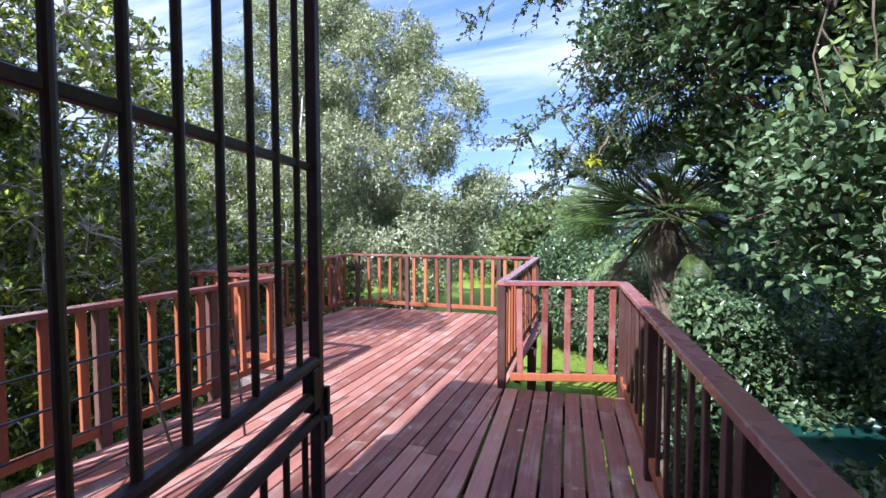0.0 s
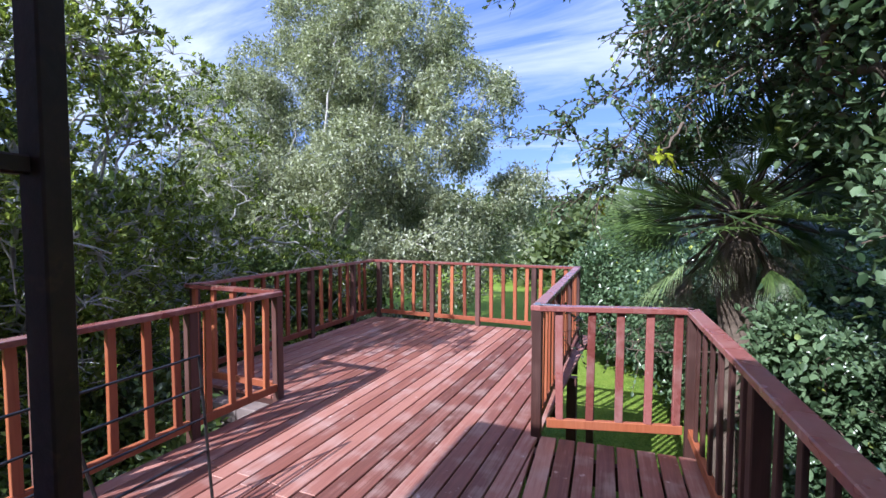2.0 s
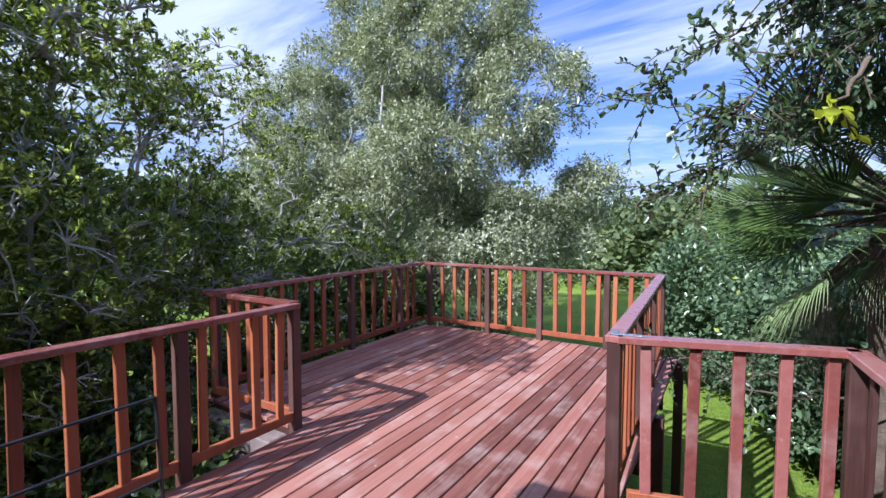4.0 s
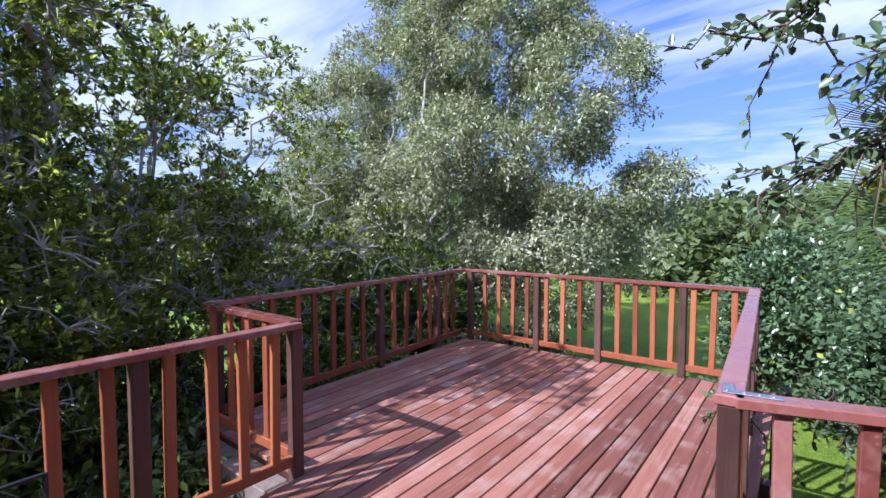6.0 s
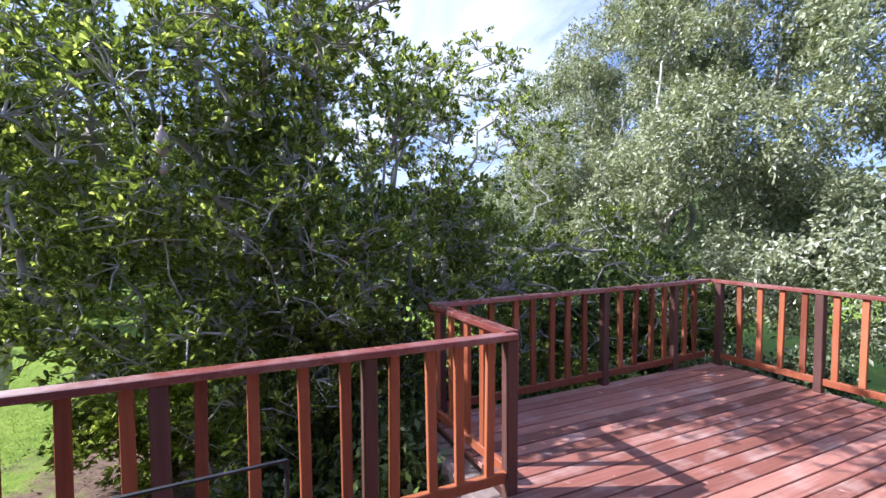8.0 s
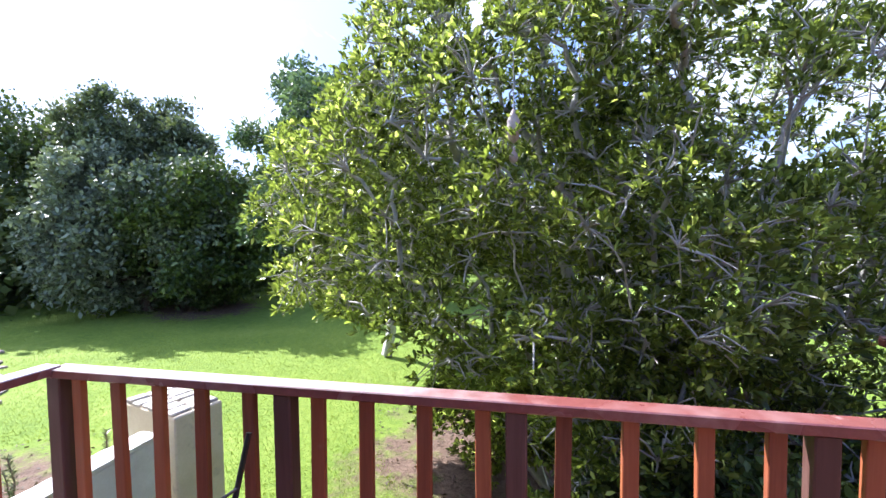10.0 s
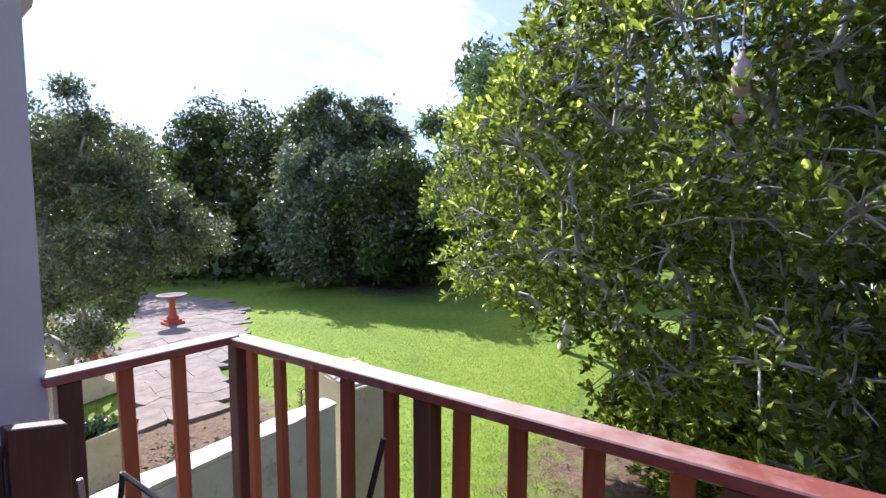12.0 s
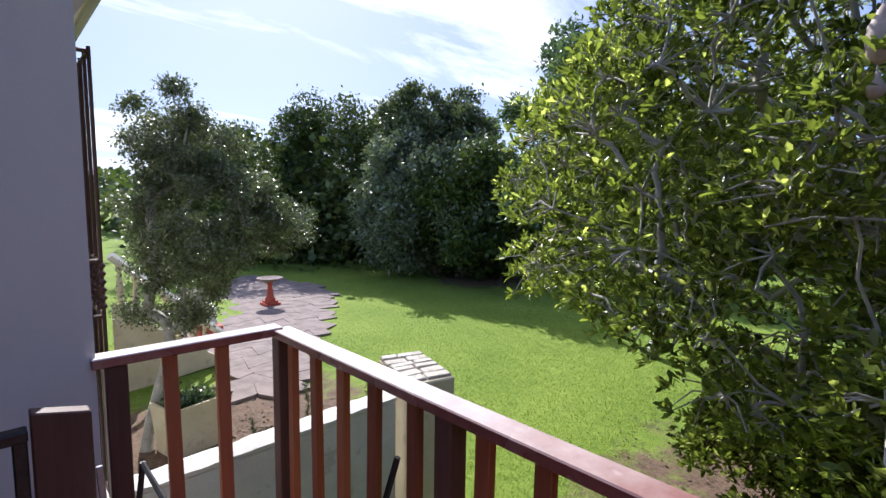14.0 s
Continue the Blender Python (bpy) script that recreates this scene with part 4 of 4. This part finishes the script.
tree("tree", (-7.6, 3.6, GROUND), [((-6.9, 2.6, 1.7), (1.9, 1.9, 1.9), 3), ((-6.9, 4.6, 1.6), (1.9, 1.9, 2.3), 3), ((-7.4, 3.2, 3.2), (1.9, 1.8, 1.5), 2.4), ((-8.0, 6.6, 1.8), (2.0, 1.8, 2.4), 2),
     ((-7.3, 1.2, 1.5), (1.3, 1.1, 1.5), 1.4), ((-6.3, 5.6, 0.4), (1.2, 1.4, 1.6), 1.2), ((-5.5, 3.7, 1.3), (0.8, 1.2, 0.8), 0.8), ((-6.6, 8.2, 0.2), (1.4, 1.2, 1.6), 0.9), ((-9.0, 5.4, 0.4), (1.6, 2.4, 1.3), 1), ((-9.6, 2.4, 1.7), (1.5, 1.5, 1.5), 1.6), ((-8.6, 1.2, 2.6), (1.0, 0.9, 0.9), 0.8), ((-5.7, 3.8, -0.1), (0.8, 0.8, 1.0), 1.1), ((-6.2, 4.6, -0.3), (0.9, 0.8, 1.0), 0.8), ((-5.5, 4.3, -0.4), (0.9, 1.0, 0.9), 0.8), ((-5.1, 4.0, 3.1), (0.6, 0.6, 0.4), 0.3)],
     "spreading tree with grey branches and light green leaf rosettes", "tree", L_NEAR, M_BARK, "rosette", 11, 1750, 14, 0.33, 0.13,
     (0.076, 0.027), 0.35, -1.1, cut=under_crown)
tree("tree", (-7.5, 3.4, GROUND), [((-9.9, -0.9, 3.85), (0.4, 0.35, 0.35), 1), ((-9.6, -1.35, 3.0), (0.45, 0.4, 0.25), 0.8), ((-9.3, -0.1, 3.3), (0.6, 0.5, 0.5), 1.2), ((-9.3, -1.1, 1.7), (0.5, 0.5, 0.4), 0.8), ((-9.3, -0.5, 2.4), (0.5, 0.5, 0.5), 1)],
     "slim tree with fresh dark green leaves at the lawn", "tree", L_GLOSSY, M_BARK, "oval", 17, 34, 55, 0.3, 0.06, (0.11, 0.045), 0.4)
# added tree, hidden by the spreading one, that casts shade on the bare soil
tree("tree", (-12.4, -0.3, GROUND), [((-12.4, -0.4, 1.7), (1.4, 1.1, 1.3), 3), ((-11.3, 0.9, 1.3), (1.0, 1.0, 0.9), 1.4), ((-13.2, 0.6, 1.2), (1.0, 0.9, 0.9), 1), ((-11.7, -0.8, 2.5), (1.0, 0.8, 0.8), 1.2), ((-12.0, 1.6, 1.9), (1.1, 1.0, 1.0), 1.2), ((-12.6, -0.1, 2.9), (1.2, 1.0, 0.6), 1)],
     "hidden low tree with light green leaf rosettes, added to shade the soil", "tree", L_NEAR, M_BARK, "rosette", 18, 760, 14, 0.36, 0.1, (0.085, 0.03), 0.35, -0.7)
SILVER = [((-8.2, 12.4, 1.4), (2.9, 2.2, 1.9), 3), ((-9.4, 12.8, 5.2), (1.9, 1.8, 1.5), 1.8), ((-7.3, 12.6, 5.4), (1.9, 1.8, 1.6), 1.9), ((-8.3, 12.7, 7.3), (1.5, 1.4, 0.9), 1.1), ((-5.5, 12.0, 1.0), (1.6, 1.7, 1.2), 1.2),
          ((-5.0, 12.2, 4.0), (1.0, 1.2, 1.1), 0.8), ((-5.9, 12.0, 5.9), (0.7, 0.8, 0.6), 0.4), ((-11.4, 12.6, 4.9), (1.3, 1.3, 1.2), 0.9), ((-11.0, 12.0, 1.8), (2.0, 2.0, 1.9), 1.5), ((-6.8, 11.2, 2.9), (1.4, 1.3, 0.9), 1.1), ((-9.6, 11.2, 2.9), (1.4, 1.2, 0.8), 0.8), ((-4.0, 12.6, 2.2), (0.5, 0.6, 0.4), 0.25)]
SILVER = [((-8.5 + (c[0] + 8.2) * 1.2, c[1] - 0.1, c[2]), (r[0] * 1.12, r[1] * 1.1, r[2] * 1.06), s) for c, r, s in SILVER]
tree("tree", (-9.0, 12.8, GROUND), SILVER,
     "tall tree with feathery silvery green foliage beyond the deck", "tree", L_FEATHER, M_BARK, "feather", 12, 1150, 32, 0.27, 0.24, (0.088, 0.036), 0.3, -0.6)
tree("tree", (2.4, 6.4, GROUND), [((0.8, 7.1, 3.5), (1.4, 1.4, 1.5), 2), ((1.9, 5.0, 2.6), (1.5, 1.7, 2.2), 3), ((2.4, 7.6, 2.2), (1.9, 1.9, 2.6), 2.4), ((2.4, 2.9, 1.6), (1.3, 1.5, 2.4), 2), ((1.3, 5.6, 4.4), (1.6, 1.6, 0.8), 1.4), ((-0.1, 6.1, 3.5), (0.7, 0.9, 0.7), 0.9), ((0.6, 5.0, 3.6), (0.8, 0.9, 0.7), 0.9), ((0.9, 3.6, 3.6), (0.7, 0.9, 0.7), 0.7), ((0.45, 5.3, 2.7), (0.6, 0.7, 0.6), 1.1), ((0.9, 4.7, 1.8), (0.6, 0.7, 0.8), 0.9)],
     "dense dark green tree with glossy oval leaves", "tree", L_GLOSSY, M_BARKD, "oval", 13, 600, 38, 0.42, 0.15, (0.07, 0.04), 0.4, -0.8, cut=on_deck)
def beside_bath(p):
    """Free of leaves: the view below the crown's outer side."""
    return p[:, 2] < 0.62 - 2.6 * np.maximum(0, p[:, 0] * 0.94 - p[:, 1] * 0.35 + 3.75)


tree("tree", (-4.0, -3.1, GROUND), [((-4.75, -2.95, 1.2), (0.85, 0.85, 0.85), 3), ((-4.7, -3.1, 2.0), (0.55, 0.5, 0.45), 0.8), ((-4.25, -3.2, 2.35), (0.28, 0.3, 0.5), 0.4), ((-4.5, -3.0, 2.5), (0.2, 0.2, 0.3), 0.2), ((-5.5, -2.75, 1.15), (0.5, 0.45, 0.35), 0.6), ((-4.5, -3.4, 0.3), (0.6, 0.6, 0.5), 0.8)],
     "small olive-like tree with fine grey-green leaves by the patio", "tree", L_OLIVE, M_BARK, "small", 14, 230, 66, 0.22, 0.07, (0.045, 0.023), 0.45, cut=beside_bath)


def bough(name, starts, label, seed, mat=L_GLOSSY, leaf=0.046):
    """Long overhanging boughs with leaves along their drooping twigs."""
    rng = np.random.default_rng(seed)
    root = holder(name, starts[0][0], label, "branch")
    o = np.array(starts[0][0], float)
    paths, bases, ways = [], [], []
    for a, b, twigs in starts:
        main = bend(a, b, rng, 0.06, 9)
        paths.append((main - o, np.linspace(0.012, 0.0025, 9)))
        ln = np.linalg.norm(np.array(b) - np.array(a))
        for k in range(int(twigs * 2.2)):
            t = rng.uniform(0.3, 1.0)
            p = np.array([np.interp(t, np.linspace(0, 1, 9), main[:, q]) for q in range(3)])
            d = unit(np.array(b) - np.array(a)) * 0.6 + rng.normal(size=3) * 0.6 + np.array([0, 0, -0.15])
            e = p + unit(d) * rng.uniform(0.12, 0.4) * min(1, ln / 2 + 0.4)
            tw = bend(p, e, rng, 0.1, 5)
            paths.append((tw - o, np.linspace(0.005, 0.002, 5)))
            m = 13
            s = np.linspace(0.1, 1, m)
            bb = np.stack([np.interp(s, np.linspace(0, 1, 5), tw[:, q]) for q in range(3)], 1)
            bases.append(bb - o)
            ways.append(unit(unit(e - p) * 0.6 + rng.normal(size=(m, 3)) * 0.6 + np.array([0, 0, -0.1])))
    tubes("branchwork", paths, M_BARKD, root, 5)
    bases, ways = np.concatenate(bases), np.concatenate(ways)
    leaves("foliage", bases, ways, leaf * rng.uniform(0.6, 1.2, len(bases)), leaf * 0.52 * rng.uniform(0.8, 1.2, len(bases)), mat, root, rng, 0.1)


bough("overhanging_bough", [((1.3, 6.6, 3.3), (-1.45, 5.45, 1.6), 40), ((1.3, 6.6, 3.3), (-1.45, 5.3, 2.1), 40), ((1.2, 6.2, 3.2), (-1.1, 5.3, 1.9), 46), ((1.0, 6.0, 3.6), (-1.3, 4.9, 3.3), 50), ((1.0, 6.2, 3.4), (-0.9, 5.2, 2.7), 50),
      ((0.9, 6.8, 3.0), (-0.7, 6.2, 1.9), 44), ((0.8, 6.4, 4.2), (-1.6, 5.6, 4.1), 50), ((1.0, 6.0, 3.6), (-1.75, 5.0, 3.0), 30)], "overhanging boughs with glossy leaves against the sky", 51)
bough("drooping_twig", [((0.2, 3.5, 3.1), (0.09, 3.34, 1.8), 3), ((0.3, 3.7, 2.6), (0.3, 3.5, 2.0), 2)], "single drooping twig with pale green leaves", 52, L_PALE, 0.06)
L_YOUNG = leaf_material("young_yellow_leaf", (0.36, 0.45, 0.03), (0.62, 0.66, 0.08), None, 0.35, 0.45)
for start, end, seed in (((-1.1, 5.6, 1.72), (-1.26, 5.58, 1.46), 55), ((-0.66, 4.7, 2.0), (-0.78, 4.55, 1.78), 56)):
    bough("sunlit_twig", [(start, end, 1)], "small twig with sunlit yellow-green young leaves", seed, L_YOUNG, 0.05)
bough("low_bough", [((0.4, 6.6, 0.1), (-1.75, 6.3, 0.42), 12), ((0.3, 6.8, 0.3), (-1.35, 6.7, 0.35), 10)], "low leafy twig reaching over the railing", 53)


def bush(at, r, h, label, mat, seed, clusters, per, style="oval", leaf=(0.07, 0.038), group="", sp=0.3):
    x, y = at
    lobes = [((x, y, GROUND + h * 0.5), (r, r, h * 0.5), 3), ((x + r * 0.45, y + r * 0.2, GROUND + h * 0.62), (r * 0.6, r * 0.6, h * 0.34), 1), ((x - r * 0.4, y - r * 0.3, GROUND + h * 0.55), (r * 0.6, r * 0.6, h * 0.34), 1)]
    return tree("bush", (x, y, GROUND), lobes, label, "bush", mat, M_BARKD, style, seed, clusters, per, sp, 0.05, leaf, 0.2, GROUND + 0.08, cut=on_deck)


bush((-0.45, 7.4), 0.75, 1.9, "leafy green bush beside the deck railing", L_GLOSSY, 61, 90, 40)
bush((-0.7, 6.35), 0.5, 1.75, "leafy green bush just beyond the end railing", L_GLOSSY, 76, 70, 40, sp=0.22)
bush((0.1, 6.1), 0.55, 2.45, "leafy green bush hiding the palm trunk", L_GLOSSY, 77, 90, 42, sp=0.25)
bush((-7.9, 2.7), 0.9, 1.6, "low shoots of light green rosettes below the spreading tree", L_NEAR, 78, 90, 30, "rosette", (0.08, 0.03))
bush((0.5, 6.5), 0.8, 2.1, "pale green leafy bush below the palm", L_GLOSSY, 62, 110, 40)
bush((1.7, 6.2), 0.9, 2.3, "leafy bush growing over the water tank", L_GLOSSY, 71, 110, 40)
# two added bushes that darken the gaps behind the long railing
bush((0.85, 2.3), 0.6, 2.2, "dark bush added for deep shade behind the long railing", L_DARK, 72, 90, 45, "small")
bush((0.65, 3.3), 0.5, 2.0, "dark bush added for deep shade behind the long railing", L_DARK, 73, 90, 45, "small")
bush((0.9, 4.2), 0.7, 1.6, "green bush growing against the narrow deck", L_GLOSSY, 63, 80, 40)
bush((0.6, 10.0), 1.5, 2.9, "large leafy bush beside the lawn", L_GLOSSY, 64, 180, 60, "small", (0.09, 0.055), sp=0.4)
bush((-0.6, 13.0), 1.7, 3.0, "large mixed green bush by the lawn edge", L_GLOSSY, 65, 200, 60, "small", (0.10, 0.06), sp=0.45)
bush((2.6, 13.5), 2.2, 3.6, "broad green bush behind the palm", L_DARK, 66, 150, 60, "small", (0.11, 0.06), sp=0.5)
bush((-4.9, 9.6), 0.9, 1.5, "low shaded bush behind the deck corner", L_OLIVE, 67, 70, 40)
bush((-6.0, 7.0), 1.1, 1.5, "low dark bush under the spreading tree", L_NEAR, 68, 90, 40)
bush((-8.2, 9.6), 2.0, 2.6, "dark green undergrowth between the trees", L_DARK, 69, 180, 50, "small", (0.12, 0.06), sp=0.45)
bush((-5.0, 4.4), 0.85, 1.6, "dense shaded bush below the deck railing", L_DARK, 74, 130, 50, "small", (0.08, 0.04))
bush((-5.7, 5.9), 0.8, 1.6, "dense shaded bush under the spreading tree", L_DARK, 75, 110, 50, "small", (0.08, 0.04))
bush((-5.4, 4.2), 0.55, 1.1, "small bush below the railing step", L_NEAR, 70, 40, 30)


gourd = holder("dried_gourd", (-5.0, 3.15, 0.0), "two pale dried gourds hanging on a cord in the tree", "gourd")
for name, at, prof in (("gourd_body", 1.96, [(0.008, 0.0), (0.034, 0.03), (0.042, 0.075), (0.040, 0.13), (0.022, 0.17), (0.008, 0.20)]),
                       ("gourd_body", 1.84, [(0.004, 0.0), (0.022, 0.012), (0.029, 0.034), (0.022, 0.058), (0.010, 0.075), (0.006, 0.095)])):
    bm = bmesh.new()
    lathe(bm, prof, 14, (0, 0, at))
    part(name, bm, M_GOURD, gourd)
bm = bmesh.new()
rod(bm, (0.0, 0.0, 1.93), (0.0, 0.0, 2.5), 0.003, 6)
part("cord", bm, M_BARK, gourd, "thin grey cord")

# ---------------- fan palm ----------------
def palm(at, top, seed):
    rng = np.random.default_rng(seed)
    root = holder("fan_palm", at, "fan palm with stiff green fronds and dry skirt", "palm")
    o = np.array(at, float)
    crown_at = np.array([at[0], at[1], top])
    stem = bend(at, crown_at, rng, 0.02, 6)
    tubes("trunk", [(stem - o, np.linspace(0.2, 0.16, 6))], M_BARKD, root, 12)

    def frond(direction, length, size, mat, name, label, half=62.0, split=0.36, droop=0.12):
        direction = unit(np.array(direction, float))
        tip = crown_at + direction * length
        tip[2] -= 0.1 * length
        tubes("stalk", [(bend(crown_at - o, tip - o, rng, 0.03, 5), np.linspace(0.016, 0.010, 5))], M_BARKD, root, 5)
        side = unit(np.cross(direction, np.array([rng.uniform(-0.9, 0.9), rng.uniform(-0.9, 0.9), 1.0])))
        nrm = np.cross(side, direction)
        count = 30
        v, f = [], []
        for k in range(count):
            a = radians(-half * 1.5 + 3 * half * k / (count - 1))
            d = unit(math.cos(a) * direction + math.sin(a) * side + nrm * 0.12 * abs(math.sin(a)))
            w = unit(np.cross(d, nrm))
            ln = size * (0.75 + 0.25 * math.cos(a * 0.7)) * rng.uniform(0.92, 1.05)
            b = len(v)
            g = np.array([0, 0, -1.0])
            p0 = tip - o
            p1 = p0 + d * ln * split + g * droop * ln * 0.15
            p2 = p0 + d * ln * 0.8 + g * droop * ln * 0.5
            p3 = p0 + d * ln + g * droop * ln * (1.0 + rng.uniform(0, 0.5))
            wd = ln * split * radians(3 * half / count) * 0.42
            v += [p0, p1 - w * wd, p1 + nrm * wd * 0.9, p1 + w * wd, p2 - w * wd * 0.42, p2 + nrm * wd * 0.35, p2 + w * wd * 0.42, p3]
            f += [(b, b + 2, b + 1), (b, b + 3, b + 2), (b + 1, b + 2, b + 5), (b + 1, b + 5, b + 4), (b + 2, b + 3, b + 6), (b + 2, b + 6, b + 5), (b + 4, b + 5, b + 7), (b + 5, b + 6, b + 7)]
        ob = raw_mesh(name, np.array(v), np.array(f), mat, root)
        tagged(ob, label)

    for k in range(38):
        az = k * 2.399
        el = rng.uniform(-0.25, 1.25)
        d = (math.cos(az) * math.cos(el), math.sin(az) * math.cos(el), math.sin(el))
        frond(d, rng.uniform(0.55, 0.9), rng.uniform(0.52, 0.74), L_PALM, "frond", "stiff green fan frond")
    for k, (ax_, el) in enumerate(((-2.9, 0.9), (-3.0, 0.55), (-2.7, 0.3), (-2.85, 0.05), (-2.5, 0.65), (-2.3, 0.2), (-3.1, 0.25), (-2.1, 0.9), (-2.6, -0.15))):
        d = (math.cos(ax_) * math.cos(el), math.sin(ax_) * math.cos(el), math.sin(el))
        frond(d, rng.uniform(0.6, 0.85), rng.uniform(0.6, 0.75), L_PALM, "frond", "stiff green fan frond", 46.0)
    for k in range(14):
        az = k * 2.399 + 0.8
        el = rng.uniform(-0.9, -0.3)
        d = (math.cos(az) * math.cos(el), math.sin(az) * math.cos(el), math.sin(el))
        frond(d, rng.uniform(0.35, 0.65), rng.uniform(0.28, 0.4), L_PALM if k % 3 == 1 else L_DRY, "frond", "drooping old fan frond", 34, 0.45, 0.7)
    for k in range(9):
        az = k * 2.399
        d = (math.cos(az) * 0.45, math.sin(az) * 0.45, -0.9)
        frond(d, rng.uniform(0.25, 0.7), rng.uniform(0.2, 0.34), L_DRY, "dry_frond", "hanging dry brown frond", 20, 0.4, 0.5)
    for d, ln, sz in (((-0.62, -0.72, -0.42), 0.8, 0.5),):
        frond(d, ln, sz, L_PALE, "frond", "sunlit pale green fan frond", 30, 0.6, 0.35)


palm((-0.05, 6.85, GROUND), 1.55, 5)


# ---------------- far trees and woods ----------------
def far_tree(at, r, h, label, mat, seed, clusters=220, per=52, leaf=(0.19, 0.11)):
    x, y = at
    lobes = [((x, y, GROUND + h * 0.45), (r, r, h * 0.42), 3), ((x + r * 0.45, y - r * 0.2, GROUND + h * 0.72), (r * 0.5, r * 0.5, h * 0.22), 1), ((x - r * 0.5, y + r * 0.3, GROUND + h * 0.66), (r * 0.55, r * 0.55, h * 0.24), 1),
             ((x + r * 0.1, y + r * 0.6, GROUND + h * 0.6), (r * 0.55, r * 0.55, h * 0.25), 1)]
    rf = random.Random(seed)
    for _ in range(7):
        a, q = rf.uniform(0, 6.283), rf.uniform(0.25, 0.42)
        lobes.append(((x + r * 0.75 * math.cos(a), y + r * 0.75 * math.sin(a), GROUND + h * rf.uniform(0.3, 0.82)), (r * q, r * q, r * q * 0.8), 0.5))
    return tree("tree", (x, y, GROUND), lobes, label, "tree", mat, M_BARKD, "small", seed, clusters, per, r * 0.2, 0.18, leaf, 0.4, GROUND + 0.1)


far_tree((-19.0, -19.0), 4.4, 9.3, "dense round dark green tree behind the lawn", L_DARK, 21)
far_tree((-16.4, -10.9), 2.9, 6.2, "broad grey-green bush behind the lawn", L_GREY, 22)
far_tree((-17.2, -9.0), 2.8, 5.4, "dark green rounded bush behind the lawn", L_DARK, 24, 170)
far_tree((-18.2, -12.6), 2.3, 9.0, "tall grey-green tree behind the bushes", L_OLIVE, 23)
far_tree((-22.0, -2.5), 3.6, 6.2, "dark tree at the far edge of the lawn", L_DARK, 25, 150)
far_tree((-12.5, -21.5), 3.6, 7.4, "dark green tree behind the stone patio", L_DARK, 26, 150)


def woods():
    rng = np.random.default_rng(99)
    B, D, L = [], [], []
    for _ in range(1500):
        r = 24 + 170 * rng.uniform() ** 1.5
        a = rng.uniform(0, 2 * math.pi)
        x, y = -3 + r * math.cos(a), 3 + r * math.sin(a)
        if -13 < x < 3 and y < 22:
            continue
        if (x > -6 and y < 0) or math.degrees(a) < 58 or math.degrees(a) > 282:
            continue
        deg = math.degrees(a)
        if 95 < deg < 205 and r < 30:
            continue
        h = rng.uniform(3.4, 6.2) + r * 0.012
        R = rng.uniform(2.2, 4.2) + r * 0.02
        if y > 15 and -12 < x < 10:
            h *= 0.7
        n = 800 if r < 42 else 400 if r < 70 else 160
        d = unit(rng.normal(size=(n, 3)))
        d[:, 2] = np.abs(d[:, 2])
        lump = 1 + 0.22 * np.sin(d[:, :1] * 7 + x) * np.cos(d[:, 1:2] * 6 + y)
        p = np.array([x, y, ground_height(x, y)]) + d * lump * np.array([R, R, h]) * rng.uniform(0.82, 1.03, (n, 1))
        B.append(p)
        D.append(unit(rng.normal(size=(n, 3)) + d * 0.6))
        L.append(np.full(n, 0.11 + r * 0.0115) * rng.uniform(0.6, 1.3, n))
    ob = leaves("woods", np.concatenate(B), np.concatenate(D), np.concatenate(L), np.concatenate(L) * 0.85, L_WOODS, None, rng, 0.05, "small")
    tagged(ob, "distant green woods covering the low hills", "woods", kind="stuff")


L_WOODS = leaf_material("distant_leaf", (0.045, 0.075, 0.022), (0.14, 0.18, 0.06), None, 0.6, 0.2)
woods()


def grass():
    rng = np.random.default_rng(7)
    n = 150000
    x = rng.uniform(-16, -3.3, n)
    y = rng.uniform(-16, 3.5, n)
    x2, y2 = rng.uniform(-6.5, 1.5, 30000), rng.uniform(8.6, 19, 30000)
    x, y = np.concatenate([x, x2]), np.concatenate([y, y2])
    ok = np.hypot(x + 9.0, y - 3.2) > 2.3
    ok &= np.hypot(x + 5.2, y + 2.9) > 2.3
    px = np.array([inside(a, b, patio_edge) for a, b in zip(x, y)])
    ok &= ~px
    keep = rng.uniform(size=len(x)) < np.clip(60 / (10 + (x + 2.8) ** 2 + (y - 3) ** 2) + 0.25, 0, 1)
    ok &= keep
    x, y = x[ok], y[ok]
    b = np.stack([x, y, ground_height(x, y) - 0.003], 1)
    d = rng.normal(size=b.shape) * 0.55
    d[:, 2] = 1
    ob = leaves("grass", b, d, rng.uniform(0.02, 0.045, len(b)), 0.01, M_BLADE, None, rng, 0, "small")
    tagged(ob, "short lawn grass with uneven tufts", "grass", kind="stuff")


grass()


def litter():
    """Dead twigs and leaves on the bare soil."""
    rng = np.random.default_rng(3)
    n = 2600
    a, r = rng.uniform(0, 6.283, n), rng.uniform(0, 2.6, n)
    c = np.array([(-9.0, 3.2), (-5.2, -2.6), (-17.0, -9.0)])[rng.integers(0, 3, n)]
    x, y = c[:, 0] + r * np.cos(a), c[:, 1] + r * np.sin(a)
    b = np.stack([x, y, ground_height(x, y) + 0.008], 1)
    d = rng.normal(size=b.shape)
    d[:, 2] *= 0.15
    ob = leaves("leaf_litter", b, d, rng.uniform(0.04, 0.09, n), 0.03, L_DRY, None, rng, 0, "small")
    tagged(ob, "fallen dry leaves on the bare soil", "leaf litter", kind="stuff")


litter()
